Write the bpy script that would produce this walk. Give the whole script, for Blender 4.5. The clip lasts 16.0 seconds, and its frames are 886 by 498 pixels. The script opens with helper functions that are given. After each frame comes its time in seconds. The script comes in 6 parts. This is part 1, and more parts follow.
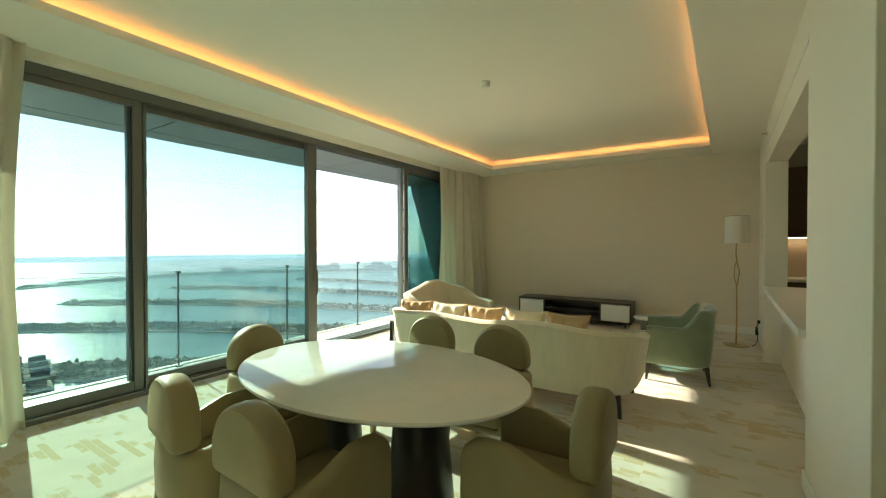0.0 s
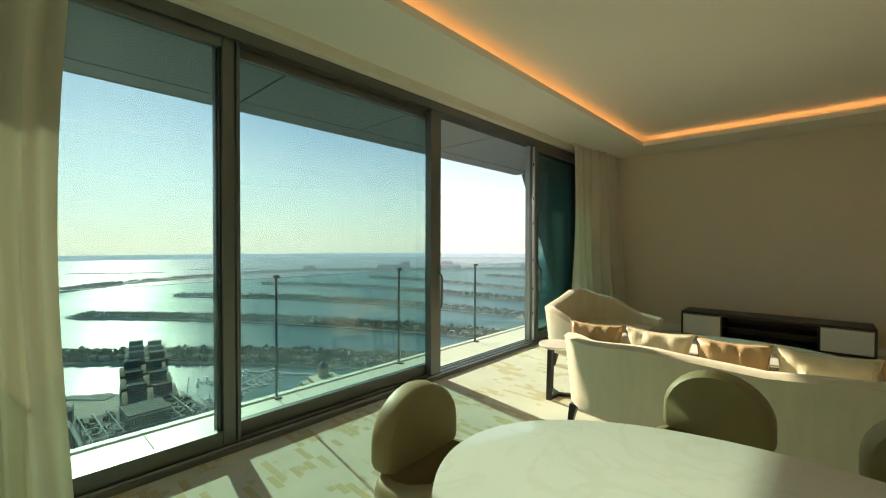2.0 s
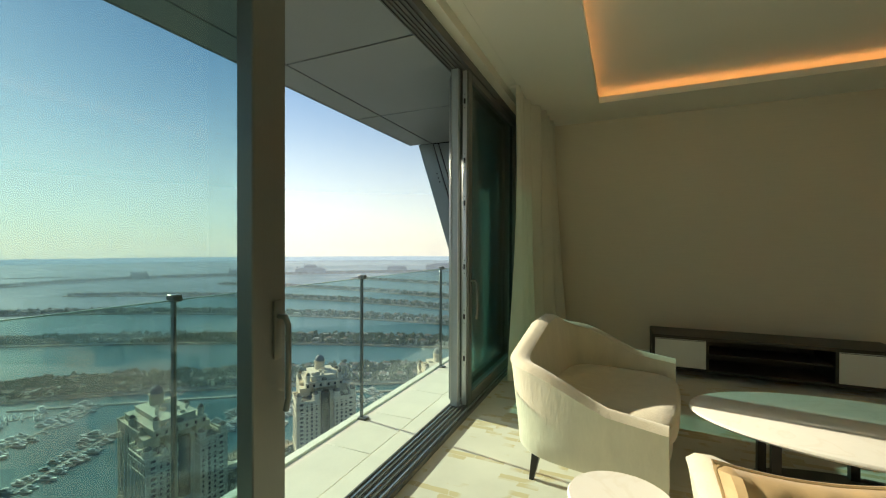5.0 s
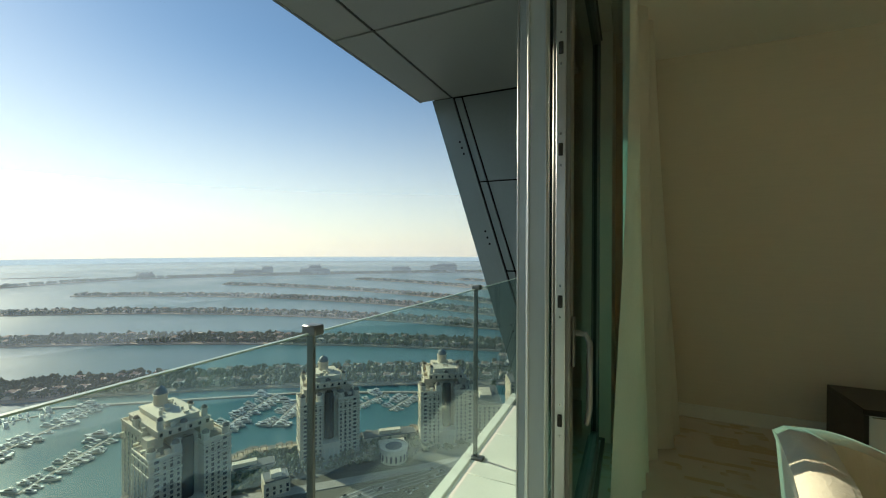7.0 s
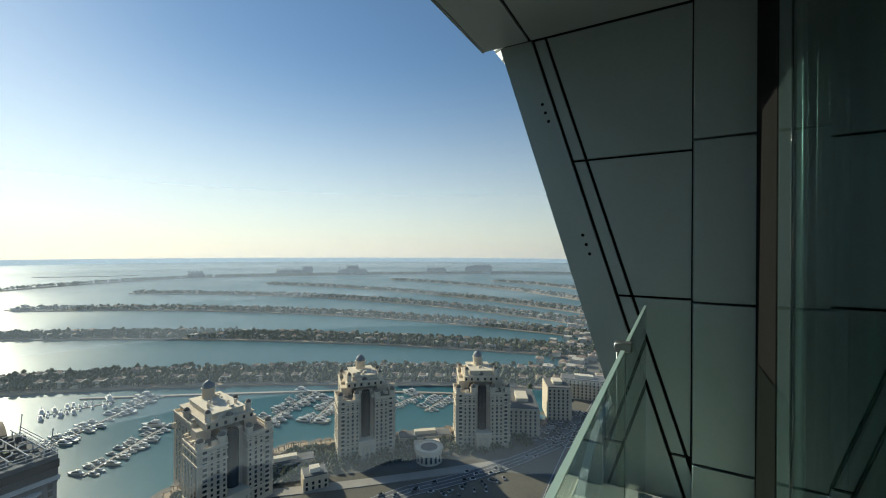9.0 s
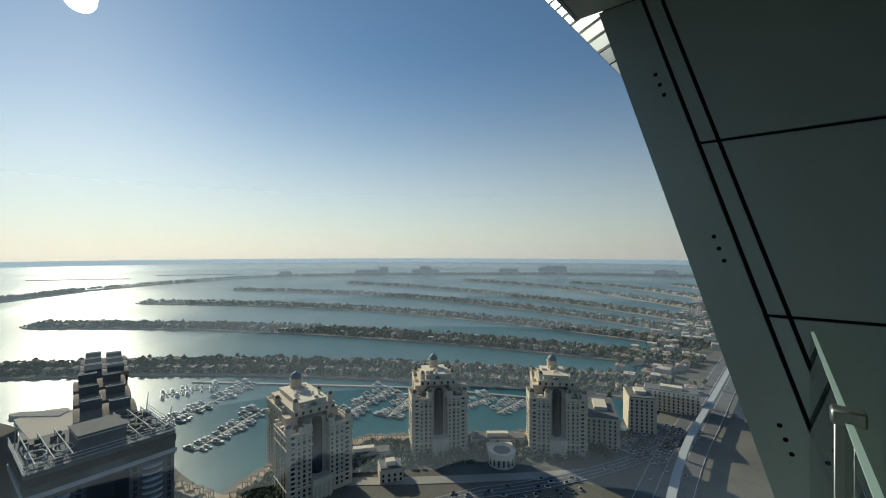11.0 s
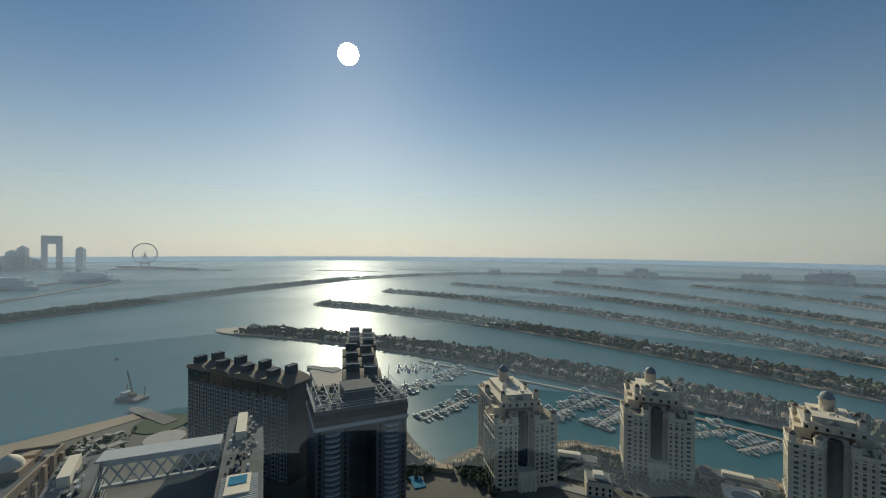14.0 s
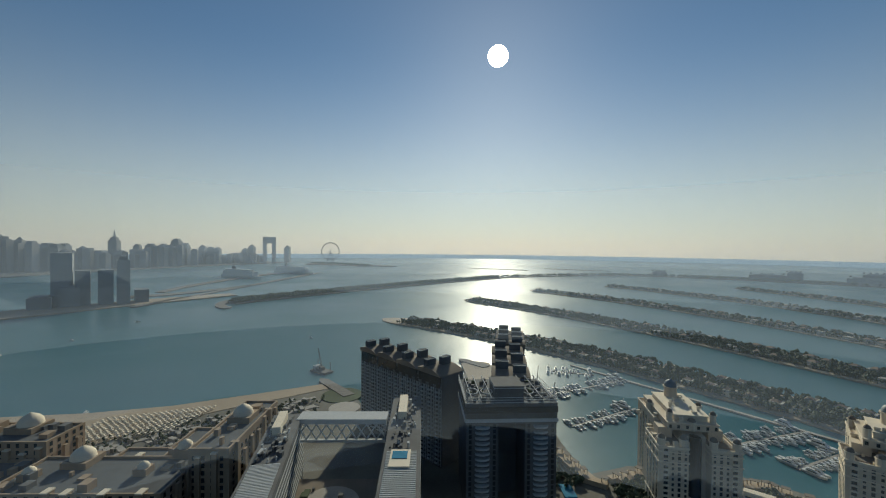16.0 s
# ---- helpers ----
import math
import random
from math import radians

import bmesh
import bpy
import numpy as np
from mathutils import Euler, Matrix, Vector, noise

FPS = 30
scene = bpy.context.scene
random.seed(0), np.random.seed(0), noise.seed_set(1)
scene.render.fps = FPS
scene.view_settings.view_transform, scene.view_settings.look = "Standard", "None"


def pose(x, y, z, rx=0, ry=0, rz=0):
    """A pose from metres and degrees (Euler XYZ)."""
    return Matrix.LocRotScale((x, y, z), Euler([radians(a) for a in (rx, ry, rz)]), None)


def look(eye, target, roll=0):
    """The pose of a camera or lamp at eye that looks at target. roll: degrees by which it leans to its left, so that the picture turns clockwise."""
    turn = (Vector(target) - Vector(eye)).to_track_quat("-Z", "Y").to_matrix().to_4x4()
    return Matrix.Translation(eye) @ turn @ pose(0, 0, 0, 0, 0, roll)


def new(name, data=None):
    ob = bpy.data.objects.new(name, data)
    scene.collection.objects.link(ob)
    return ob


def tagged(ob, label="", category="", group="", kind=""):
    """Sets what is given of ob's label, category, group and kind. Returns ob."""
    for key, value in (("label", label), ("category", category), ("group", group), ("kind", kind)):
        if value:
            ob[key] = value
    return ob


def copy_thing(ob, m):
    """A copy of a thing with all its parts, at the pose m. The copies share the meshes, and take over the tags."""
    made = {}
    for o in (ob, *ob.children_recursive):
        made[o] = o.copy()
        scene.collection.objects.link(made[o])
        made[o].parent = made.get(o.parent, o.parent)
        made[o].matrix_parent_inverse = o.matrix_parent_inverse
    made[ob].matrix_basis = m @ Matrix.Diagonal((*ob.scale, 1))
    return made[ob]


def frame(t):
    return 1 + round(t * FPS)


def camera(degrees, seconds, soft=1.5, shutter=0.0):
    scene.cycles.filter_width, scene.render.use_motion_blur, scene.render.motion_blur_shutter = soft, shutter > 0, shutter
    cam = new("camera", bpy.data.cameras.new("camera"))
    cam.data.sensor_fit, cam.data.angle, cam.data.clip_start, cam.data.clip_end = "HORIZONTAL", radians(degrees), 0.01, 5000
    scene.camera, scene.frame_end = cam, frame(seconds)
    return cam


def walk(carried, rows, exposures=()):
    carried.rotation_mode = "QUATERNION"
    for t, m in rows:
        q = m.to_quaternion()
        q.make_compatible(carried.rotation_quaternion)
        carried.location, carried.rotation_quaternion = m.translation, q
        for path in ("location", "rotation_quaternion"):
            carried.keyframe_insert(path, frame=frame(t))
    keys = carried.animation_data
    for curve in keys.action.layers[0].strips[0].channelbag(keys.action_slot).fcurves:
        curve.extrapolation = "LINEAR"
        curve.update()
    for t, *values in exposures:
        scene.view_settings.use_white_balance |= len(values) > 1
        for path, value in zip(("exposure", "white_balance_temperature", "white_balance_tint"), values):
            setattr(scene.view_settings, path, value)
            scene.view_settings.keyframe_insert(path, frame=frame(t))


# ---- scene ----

cam = camera(94.9, 16.0, soft=1.1)
PATH = [
    (0, (4.645, -1.356, 1.475), (3.558, 0.323, 1.452), 0.0),
    (0.5, (4.251, -1.145, 1.436), (2.954, 0.378, 1.423), -0.0),
    (1, (3.844, -0.991, 1.415), (2.456, 0.449, 1.406), -0.1),
    (1.5, (3.452, -0.842, 1.472), (2.05, 0.584, 1.441), -0.1),
    (2, (3.016, -0.721, 1.450), (1.663, 0.751, 1.425), 0.1),
    (2.5, (2.574, -0.575, 1.441), (1.33, 0.991, 1.415), -0.1),
    (3, (2.224, -0.311, 1.446), (1.109, 1.349, 1.408), 0.1),
    (3.5, (1.899, -0.008, 1.404), (0.936, 1.745, 1.386), -0.2),
    (4, (1.648, 0.406, 1.376), (0.803, 2.218, 1.362), -0.1),
    (6.5, (0.495, 2.638, 1.4), (-0.308, 4.469, 1.391), 0.2),
    (7, (0.21, 3.033, 1.405), (-0.621, 4.852, 1.398), 0.2),
    (7.5, (-0.069, 3.414, 1.416), (-0.924, 5.223, 1.408), 0.5),
    (8, (-0.291, 3.704, 1.428), (-1.179, 5.496, 1.42), 0.3),
    (8.5, (-0.499, 3.979, 1.465), (-1.417, 5.756, 1.461), 0.3),
    (9.5, (-0.655, 4.165, 1.478), (-1.724, 5.855, 1.476), 0.25),
    (9.8, (-0.765, 4.28, 1.484), (-1.878, 5.942, 1.483), 0.25),
    (11, (-0.825, 4.359, 1.501), (-2.099, 5.9, 1.501), 0.1),
    (11.5, (-0.855, 4.291, 1.496), (-2.232, 5.742, 1.496), 0.2),
    (12, (-0.869, 4.214, 1.489), (-2.351, 5.558, 1.488), 0.3),
    (12.5, (-0.87, 4.13, 1.495), (-2.456, 5.348, 1.493), 0.3),
    (13, (-0.87, 4.12, 1.497), (-2.557, 5.194, 1.493), 0.3),
    (13.5, (-0.87, 4.11, 1.499), (-2.647, 5.028, 1.493), 0.3),
    (14, (-0.87, 4.1, 1.501), (-2.725, 4.848, 1.494), 0.5),
    (14.5, (-0.87, 4.09, 1.503), (-2.787, 4.66, 1.493), 0.5),
    (15, (-0.87, 4.08, 1.505), (-2.831, 4.469, 1.493), 0.6),
    (15.5, (-0.87, 4.07, 1.507), (-2.858, 4.28, 1.492), 0.5),
    (16, (-0.87, 4.06, 1.509), (-2.870, 4.102, 1.49), 0.5),
]
EXPOSURE = [(0.0, 1.70, 6350, 4), (0.5, 1.46, 6400, 4), (1.0, 1.20, 6600, 5), (2.5, 0.94, 6650, 4), (4.2, 0.88, 6500, 3), (6.3, 0.55, 6200, 1), (7.5, 0.48, 6050, 0), (8.7, 0.34, 5900, 0), (11.0, -0.05, 5850, 0), (13.5, -0.33, 5850, 0), (16.0, -0.42, 5850, 0)]
walk(cam, [(t, look(e, g, r)) for t, e, g, r in PATH], EXPOSURE)
scene.cycles.transparent_max_bounces = 20
scene.cycles.max_bounces, scene.cycles.diffuse_bounces = 16, 10

# ---- daylight ----
SUN_EL, SUN_AZ = radians(24.7), radians(81.3)
world = bpy.data.worlds.new("sky")
scene.world = world
world.use_nodes = True
wn = world.node_tree
sky = wn.nodes.new("ShaderNodeTexSky")
sky.sky_type, sky.sun_disc = "NISHITA", False
sky.sun_elevation, sky.sun_rotation = SUN_EL, -SUN_AZ
sky.altitude, sky.air_density, sky.dust_density, sky.ozone_density = 150, 1.1, 0.14, 2.2
wn.links.new(sky.outputs[0], wn.nodes["Background"].inputs[0])
wn.nodes["Background"].inputs[1].default_value = 0.075
sun_dir = Vector((-math.sin(SUN_AZ) * math.cos(SUN_EL), math.cos(SUN_AZ) * math.cos(SUN_EL), math.sin(SUN_EL)))
sun = new("sun_light", bpy.data.lights.new("sun_light", "SUN"))
sun.data.energy, sun.data.angle, sun.data.color = 5.0, radians(0.6), (1.0, 0.86, 0.63)
sun.matrix_world = look(sun_dir, (0, 0, 0))


# ---- materials ----
def mat(name, color, rough=0.6, metal=0.0, vary=0.12, size=6.0, stretch=(1, 1, 1), bump=0.0, fine=80.0, spec=0.5, sheen=0.0, trans=0.0, rand=0.0, depth=0.004):
    """A surface with variation at two scales and fine relief."""
    m = bpy.data.materials.new(name)
    m.use_nodes = True
    nt = m.node_tree
    b = nt.nodes["Principled BSDF"]
    tc = nt.nodes.new("ShaderNodeTexCoord")
    mp = nt.nodes.new("ShaderNodeMapping")
    mp.inputs["Scale"].default_value = stretch
    nt.links.new(tc.outputs["Object"], mp.inputs["Vector"])
    n1, n2 = nt.nodes.new("ShaderNodeTexNoise"), nt.nodes.new("ShaderNodeTexNoise")
    n1.inputs["Scale"].default_value, n1.inputs["Detail"].default_value = size, 4
    n2.inputs["Scale"].default_value, n2.inputs["Detail"].default_value = fine, 2
    for n in (n1, n2):
        nt.links.new(mp.outputs[0], n.inputs["Vector"])
    mx = nt.nodes.new("ShaderNodeMath")
    mx.operation = "MULTIPLY_ADD"
    mx.inputs[1].default_value = 0.4
    nt.links.new(n2.outputs[0], mx.inputs[0])
    nt.links.new(n1.outputs[0], mx.inputs[2])
    rp = nt.nodes.new("ShaderNodeMapRange")
    rp.inputs[1].default_value, rp.inputs[2].default_value = 0.35, 1.05
    rp.inputs[3].default_value, rp.inputs[4].default_value = 1 - vary, 1 + vary
    nt.links.new(mx.outputs[0], rp.inputs[0])
    last = rp.outputs[0]
    if rand:
        oi = nt.nodes.new("ShaderNodeObjectInfo")
        rr = nt.nodes.new("ShaderNodeMapRange")
        rr.inputs[3].default_value, rr.inputs[4].default_value = 1 - rand, 1 + rand
        nt.links.new(oi.outputs["Random"], rr.inputs[0])
        mm = nt.nodes.new("ShaderNodeMath")
        mm.operation = "MULTIPLY"
        nt.links.new(last, mm.inputs[0])
        nt.links.new(rr.outputs[0], mm.inputs[1])
        last = mm.outputs[0]
    sc = nt.nodes.new("ShaderNodeVectorMath")
    sc.operation = "SCALE"
    sc.inputs[0].default_value = color
    nt.links.new(last, sc.inputs["Scale"])
    nt.links.new(sc.outputs[0], b.inputs["Base Color"])
    b.inputs["Roughness"].default_value, b.inputs["Metallic"].default_value = rough, metal
    b.inputs["Specular IOR Level"].default_value = spec
    if sheen:
        b.inputs["Sheen Weight"].default_value = sheen
        b.inputs["Sheen Roughness"].default_value = 0.4
    if bump:
        bp = nt.nodes.new("ShaderNodeBump")
        bp.inputs["Strength"].default_value, bp.inputs["Distance"].default_value = bump, depth
        nt.links.new(mx.outputs[0], bp.inputs["Height"])
        nt.links.new(bp.outputs[0], b.inputs["Normal"])
    if trans:
        out = nt.nodes["Material Output"]
        tr, ms = nt.nodes.new("ShaderNodeBsdfTranslucent"), nt.nodes.new("ShaderNodeMixShader")
        nt.links.new(sc.outputs[0], tr.inputs[0])
        ms.inputs[0].default_value = trans
        nt.links.new(b.outputs[0], ms.inputs[1])
        nt.links.new(tr.outputs[0], ms.inputs[2])
        nt.links.new(ms.outputs[0], out.inputs[0])
    return m


def glass_mat(name, tint, gloss=1.0):
    """Thin pane: tinted transmission with a Fresnel gloss."""
    m = bpy.data.materials.new(name)
    m.use_nodes = True
    nt = m.node_tree
    nt.nodes.remove(nt.nodes["Principled BSDF"])
    tr, gl, ms, fr = (nt.nodes.new("ShaderNode" + k) for k in ("BsdfTransparent", "BsdfGlossy", "MixShader", "LayerWeight"))
    tr.inputs[0].default_value = (*tint, 1)
    gl.inputs["Roughness"].default_value = 0.0
    fr.inputs[0].default_value = 0.5
    pw, mu = nt.nodes.new("ShaderNodeMath"), nt.nodes.new("ShaderNodeMath")
    pw.operation, mu.operation = "POWER", "MULTIPLY_ADD"
    pw.inputs[1].default_value = 4.5
    mu.inputs[1].default_value, mu.inputs[2].default_value = 0.85 * gloss, 0.035 * gloss
    nt.links.new(fr.outputs["Facing"], pw.inputs[0])
    nt.links.new(pw.outputs[0], mu.inputs[0])
    nt.links.new(mu.outputs[0], ms.inputs[0])
    nt.links.new(tr.outputs[0], ms.inputs[1])
    nt.links.new(gl.outputs[0], ms.inputs[2])
    nt.links.new(ms.outputs[0], nt.nodes["Material Output"].inputs[0])
    return m


def glow_mat(name, color, strength):
    m = bpy.data.materials.new(name)
    m.use_nodes = True
    b = m.node_tree.nodes["Principled BSDF"]
    b.inputs["Base Color"].default_value = (*color, 1)
    b.inputs["Emission Color"].default_value = (*color, 1)
    b.inputs["Emission Strength"].default_value = strength
    return m


def carpet_mat():
    """Greige loop pile with clustered straw-coloured brush dashes."""
    m = mat("carpet", (0.66, 0.61, 0.54), 0.95, 0, 0.10, 3.0, bump=0.5, fine=260, spec=0.1, sheen=0.3)
    nt = m.node_tree
    b = nt.nodes["Principled BSDF"]
    tc = nt.nodes.new("ShaderNodeTexCoord")
    mp = nt.nodes.new("ShaderNodeMapping")
    mp.inputs["Location"].default_value = (0.3, 0.1, 0)
    nt.links.new(tc.outputs["Object"], mp.inputs["Vector"])
    br = nt.nodes.new("ShaderNodeTexBrick")
    for k, v in (("Scale", 1.0), ("Brick Width", 0.21), ("Row Height", 0.048), ("Mortar Size", 0.002), ("Bias", 0.0)):
        br.inputs[k].default_value = v
    br.offset, br.offset_frequency, br.squash, br.squash_frequency = 0.37, 3, 0.6, 3
    br.inputs["Color1"].default_value, br.inputs["Color2"].default_value = (0, 0, 0, 1), (1, 1, 1, 1)
    br.inputs["Mortar"].default_value = (0, 0, 0, 1)
    ws = nt.nodes.new("ShaderNodeTexNoise")
    ws.inputs["Scale"].default_value, ws.inputs["Detail"].default_value = 30, 2
    nt.links.new(mp.outputs[0], ws.inputs["Vector"])
    wm = nt.nodes.new("ShaderNodeVectorMath")
    wm.operation = "MULTIPLY_ADD"
    wm.inputs[1].default_value = (0.03, 0.012, 0)
    nt.links.new(ws.outputs["Color"], wm.inputs[0])
    nt.links.new(mp.outputs[0], wm.inputs[2])
    nt.links.new(wm.outputs[0], br.inputs["Vector"])
    cl = nt.nodes.new("ShaderNodeTexNoise")
    cl.inputs["Scale"].default_value, cl.inputs["Detail"].default_value = 2.6, 3
    nt.links.new(mp.outputs[0], cl.inputs["Vector"])
    ad = nt.nodes.new("ShaderNodeMath")
    ad.operation = "MULTIPLY_ADD"
    ad.inputs[1].default_value = 0.34
    nt.links.new(br.outputs["Color"], ad.inputs[0])
    nt.links.new(cl.outputs[0], ad.inputs[2])
    th = nt.nodes.new("ShaderNodeMapRange")
    th.inputs[1].default_value, th.inputs[2].default_value = 0.745, 0.80
    nt.links.new(ad.outputs[0], th.inputs[0])
    mxc = nt.nodes.new("ShaderNodeMix")
    mxc.data_type = "RGBA"
    old = b.inputs["Base Color"].links[0].from_socket
    nt.links.new(th.outputs[0], mxc.inputs[0])
    nt.links.new(old, mxc.inputs[6])
    mxc.inputs[7].default_value = (0.57, 0.47, 0.30, 1)
    nt.links.new(mxc.outputs[2], b.inputs["Base Color"])
    return m


def marble_mat():
    m = mat("white_marble", (0.80, 0.78, 0.74), 0.07, 0, 0.03, 2.0, fine=30)
    nt = m.node_tree
    b = nt.nodes["Principled BSDF"]
    n = nt.nodes.new("ShaderNodeTexNoise")
    n.inputs["Scale"].default_value, n.inputs["Detail"].default_value, n.inputs["Distortion"].default_value = 2.2, 7, 1.6
    tc = nt.nodes.new("ShaderNodeTexCoord")
    nt.links.new(tc.outputs["Object"], n.inputs["Vector"])
    sb = nt.nodes.new("ShaderNodeMath")
    sb.operation = "SUBTRACT"
    sb.inputs[1].default_value = 0.5
    ab = nt.nodes.new("ShaderNodeMath")
    ab.operation = "ABSOLUTE"
    nt.links.new(n.outputs[0], sb.inputs[0])
    nt.links.new(sb.outputs[0], ab.inputs[0])
    rp = nt.nodes.new("ShaderNodeMapRange")
    rp.inputs[1].default_value, rp.inputs[2].default_value = 0.0, 0.035
    nt.links.new(ab.outputs[0], rp.inputs[0])
    mxc = nt.nodes.new("ShaderNodeMix")
    mxc.data_type = "RGBA"
    old = b.inputs["Base Color"].links[0].from_socket
    nt.links.new(rp.outputs[0], mxc.inputs[0])
    mxc.inputs[6].default_value = (0.765, 0.735, 0.68, 1)
    nt.links.new(old, mxc.inputs[7])
    nt.links.new(mxc.outputs[2], b.inputs["Base Color"])
    return m


M_PAINT = mat("cream_wall_paint", (0.83, 0.79, 0.70), 0.75, 0, 0.025, 1.2, bump=0.06, fine=220)
M_CEIL = mat("white_ceiling_paint", (0.85, 0.82, 0.745), 0.8, 0, 0.02, 0.8, fine=200)
M_PAPER = mat("beige_grasscloth", (0.735, 0.655, 0.54), 0.8, 0, 0.035, 3.0, (1, 1, 22), bump=0.2, fine=60)
M_TRIM = mat("white_trim_paint", (0.80, 0.78, 0.73), 0.45, 0, 0.02)
M_CARPET = carpet_mat()
M_ALU = mat("bronze_grey_aluminium", (0.165, 0.165, 0.16), 0.38, 0.4, 0.08, 3, (1, 1, 0.2), fine=120)
M_ALU_LIGHT = mat("silver_aluminium", (0.55, 0.56, 0.57), 0.3, 0.85, 0.05, 5)
M_PROFILE = mat("grey_aluminium_profile", (0.38, 0.42, 0.45), 0.42, 0.3, 0.06, 3, (1, 1, 0.2), fine=120)
M_RUBBER = mat("black_rubber", (0.02, 0.02, 0.02), 0.7)
M_WINDOW = glass_mat("tinted_window_glass", (0.645, 0.77, 0.765))
M_RAIL_GLASS = glass_mat("clear_green_glass", (0.86, 0.955, 0.935))
M_SOFFIT = mat("dark_metal_panel", (0.30, 0.32, 0.32), 0.40, 0.15, 0.06, 1.0, fine=60)
M_CLAD = mat("grey_metal_cladding", (0.20, 0.235, 0.24), 0.34, 0.3, 0.08, 1.5, fine=40)
M_SPANDREL = mat("spandrel_glass", (0.02, 0.03, 0.03), 0.03, 0, 0.1, 2.0)
M_JOINT = mat("black_joint", (0.01, 0.01, 0.01), 0.95, spec=0.03)
M_TILE = mat("cream_balcony_tile", (0.80, 0.76, 0.68), 0.5, 0, 0.06, 4, bump=0.1, fine=90, rand=0.03)
M_POST = mat("grey_steel_post", (0.18, 0.19, 0.19), 0.35, 0.7, 0.05)
M_STEEL = mat("brushed_steel", (0.5, 0.5, 0.5), 0.22, 1.0, 0.05)
M_EDGE = mat("polished_glass_edge", (0.34, 0.46, 0.44), 0.3, 0, 0.05)
M_BOUCLE = mat("cream_boucle", (0.68, 0.62, 0.49), 0.95, 0, 0.07, 16, (1, 1, 0.22), bump=0.5, fine=90, spec=0.15, sheen=0.5, depth=0.007)
M_OLIVE = mat("olive_leather", (0.30, 0.245, 0.13), 0.5, 0, 0.08, 7, bump=0.15, fine=300, spec=0.4)
M_GREEN = mat("sage_velvet", (0.18, 0.23, 0.15), 0.75, 0, 0.2, 5, bump=0.2, fine=120, spec=0.2, sheen=0.9)
M_MARBLE = marble_mat()
M_BLACK = mat("black_stained_wood", (0.018, 0.017, 0.016), 0.4, 0, 0.25, 8, (1, 1, 0.1), bump=0.1)
M_ESP = mat("espresso_oak", (0.045, 0.036, 0.03), 0.42, 0, 0.3, 5, (0.15, 1, 1), bump=0.15, fine=90)
M_WHITE = mat("white_lacquer", (0.80, 0.78, 0.74), 0.3, 0, 0.02)
M_GOLD = mat("antique_brass", (0.46, 0.34, 0.17), 0.35, 0.9, 0.2, 20)
M_SHADE = mat("white_shade_fabric", (0.85, 0.83, 0.78), 0.25, 0, 0.06, 9, (1, 1, 0.1), trans=0.35)
M_SATIN_TAN = mat("tan_satin", (0.52, 0.36, 0.19), 0.42, 0, 0.1, 12, bump=0.3, fine=60, sheen=0.3)
M_SATIN_CREAM = mat("cream_satin", (0.74, 0.67, 0.48), 0.42, 0, 0.08, 12, bump=0.3, fine=60, sheen=0.3)
M_CURTAIN = mat("ivory_curtain", (0.80, 0.76, 0.67), 0.85, 0, 0.06, 4, (1, 1, 0.15), bump=0.3, fine=240, trans=0.33)
M_LED = glow_mat("amber_led", (1.0, 0.47, 0.16), 2.1)
M_PLASTIC = mat("white_plastic", (0.78, 0.77, 0.74), 0.4, 0, 0.02)
M_BROWN = mat("brown_cabinet_veneer", (0.13, 0.085, 0.055), 0.5, 0, 0.15, 3, (1, 1, 0.2))
M_SPLASH = mat("tan_backsplash", (0.55, 0.43, 0.29), 0.4, 0, 0.06)


# ---- mesh helpers ----
def mesh_of(name, bm, material, smooth=True):
    me = bpy.data.meshes.new(name)
    bmesh.ops.recalc_face_normals(bm, faces=bm.faces[:])
    bm.to_mesh(me)
    bm.free()
    me.materials.append(material)
    if smooth:
        me.polygons.foreach_set("use_smooth", [True] * len(me.polygons))
        me.set_sharp_from_angle(angle=radians(42))
    return me


def thing(name, label, category, at=(0, 0, 0), turn=0, group="", kind=""):
    ob = new(name)
    ob.matrix_world = pose(*at, 0, 0, turn)
    ob.empty_display_size = 0.1
    return tagged(ob, label, category, group, kind)


def part(name, bm, material, parent, label="", smooth=True):
    ob = new(name, mesh_of(name, bm, material, smooth))
    ob.parent = parent
    if label:
        ob["label"] = label
    return ob


def solid(name, bm, material, label="", category="", kind="structure", smooth=True):
    return tagged(new(name, mesh_of(name, bm, material, smooth)), label, category, "", kind)


def box(x0, x1, y0, y1, z0, z1, bevel=0.0, seg=2, bm=None):
    own = bm is None
    bm = bm or bmesh.new()
    r = bmesh.ops.create_cube(bm, size=1.0)["verts"]
    for v in r:
        v.co = Vector(((x0 + x1) / 2 + v.co.x * (x1 - x0), (y0 + y1) / 2 + v.co.y * (y1 - y0), (z0 + z1) / 2 + v.co.z * (z1 - z0)))
    if bevel:
        es = list({e for v in r for e in v.link_edges})
        bmesh.ops.bevel(bm, geom=es, offset=bevel, segments=seg, affect="EDGES", profile=0.5)
    return bm


def loft(rings, caps=True, closed=True, bm=None):
    """Skin through rings of equal length."""
    bm = bm or bmesh.new()
    vs = [[bm.verts.new(p) for p in r] for r in rings]
    n = len(rings[0])
    for a, b in zip(vs, vs[1:]):
        for i in range(n if closed else n - 1):
            j = (i + 1) % n
            bm.faces.new((a[i], a[j], b[j], b[i]))
    if caps and closed:
        bm.faces.new(vs[0][::-1])
        bm.faces.new(vs[-1])
    return bm


def circle(x, y, z, rx, ry=None, n=32):
    ry = rx if ry is None else ry
    return [(x + rx * math.cos(2 * math.pi * i / n), y + ry * math.sin(2 * math.pi * i / n), z) for i in range(n)]


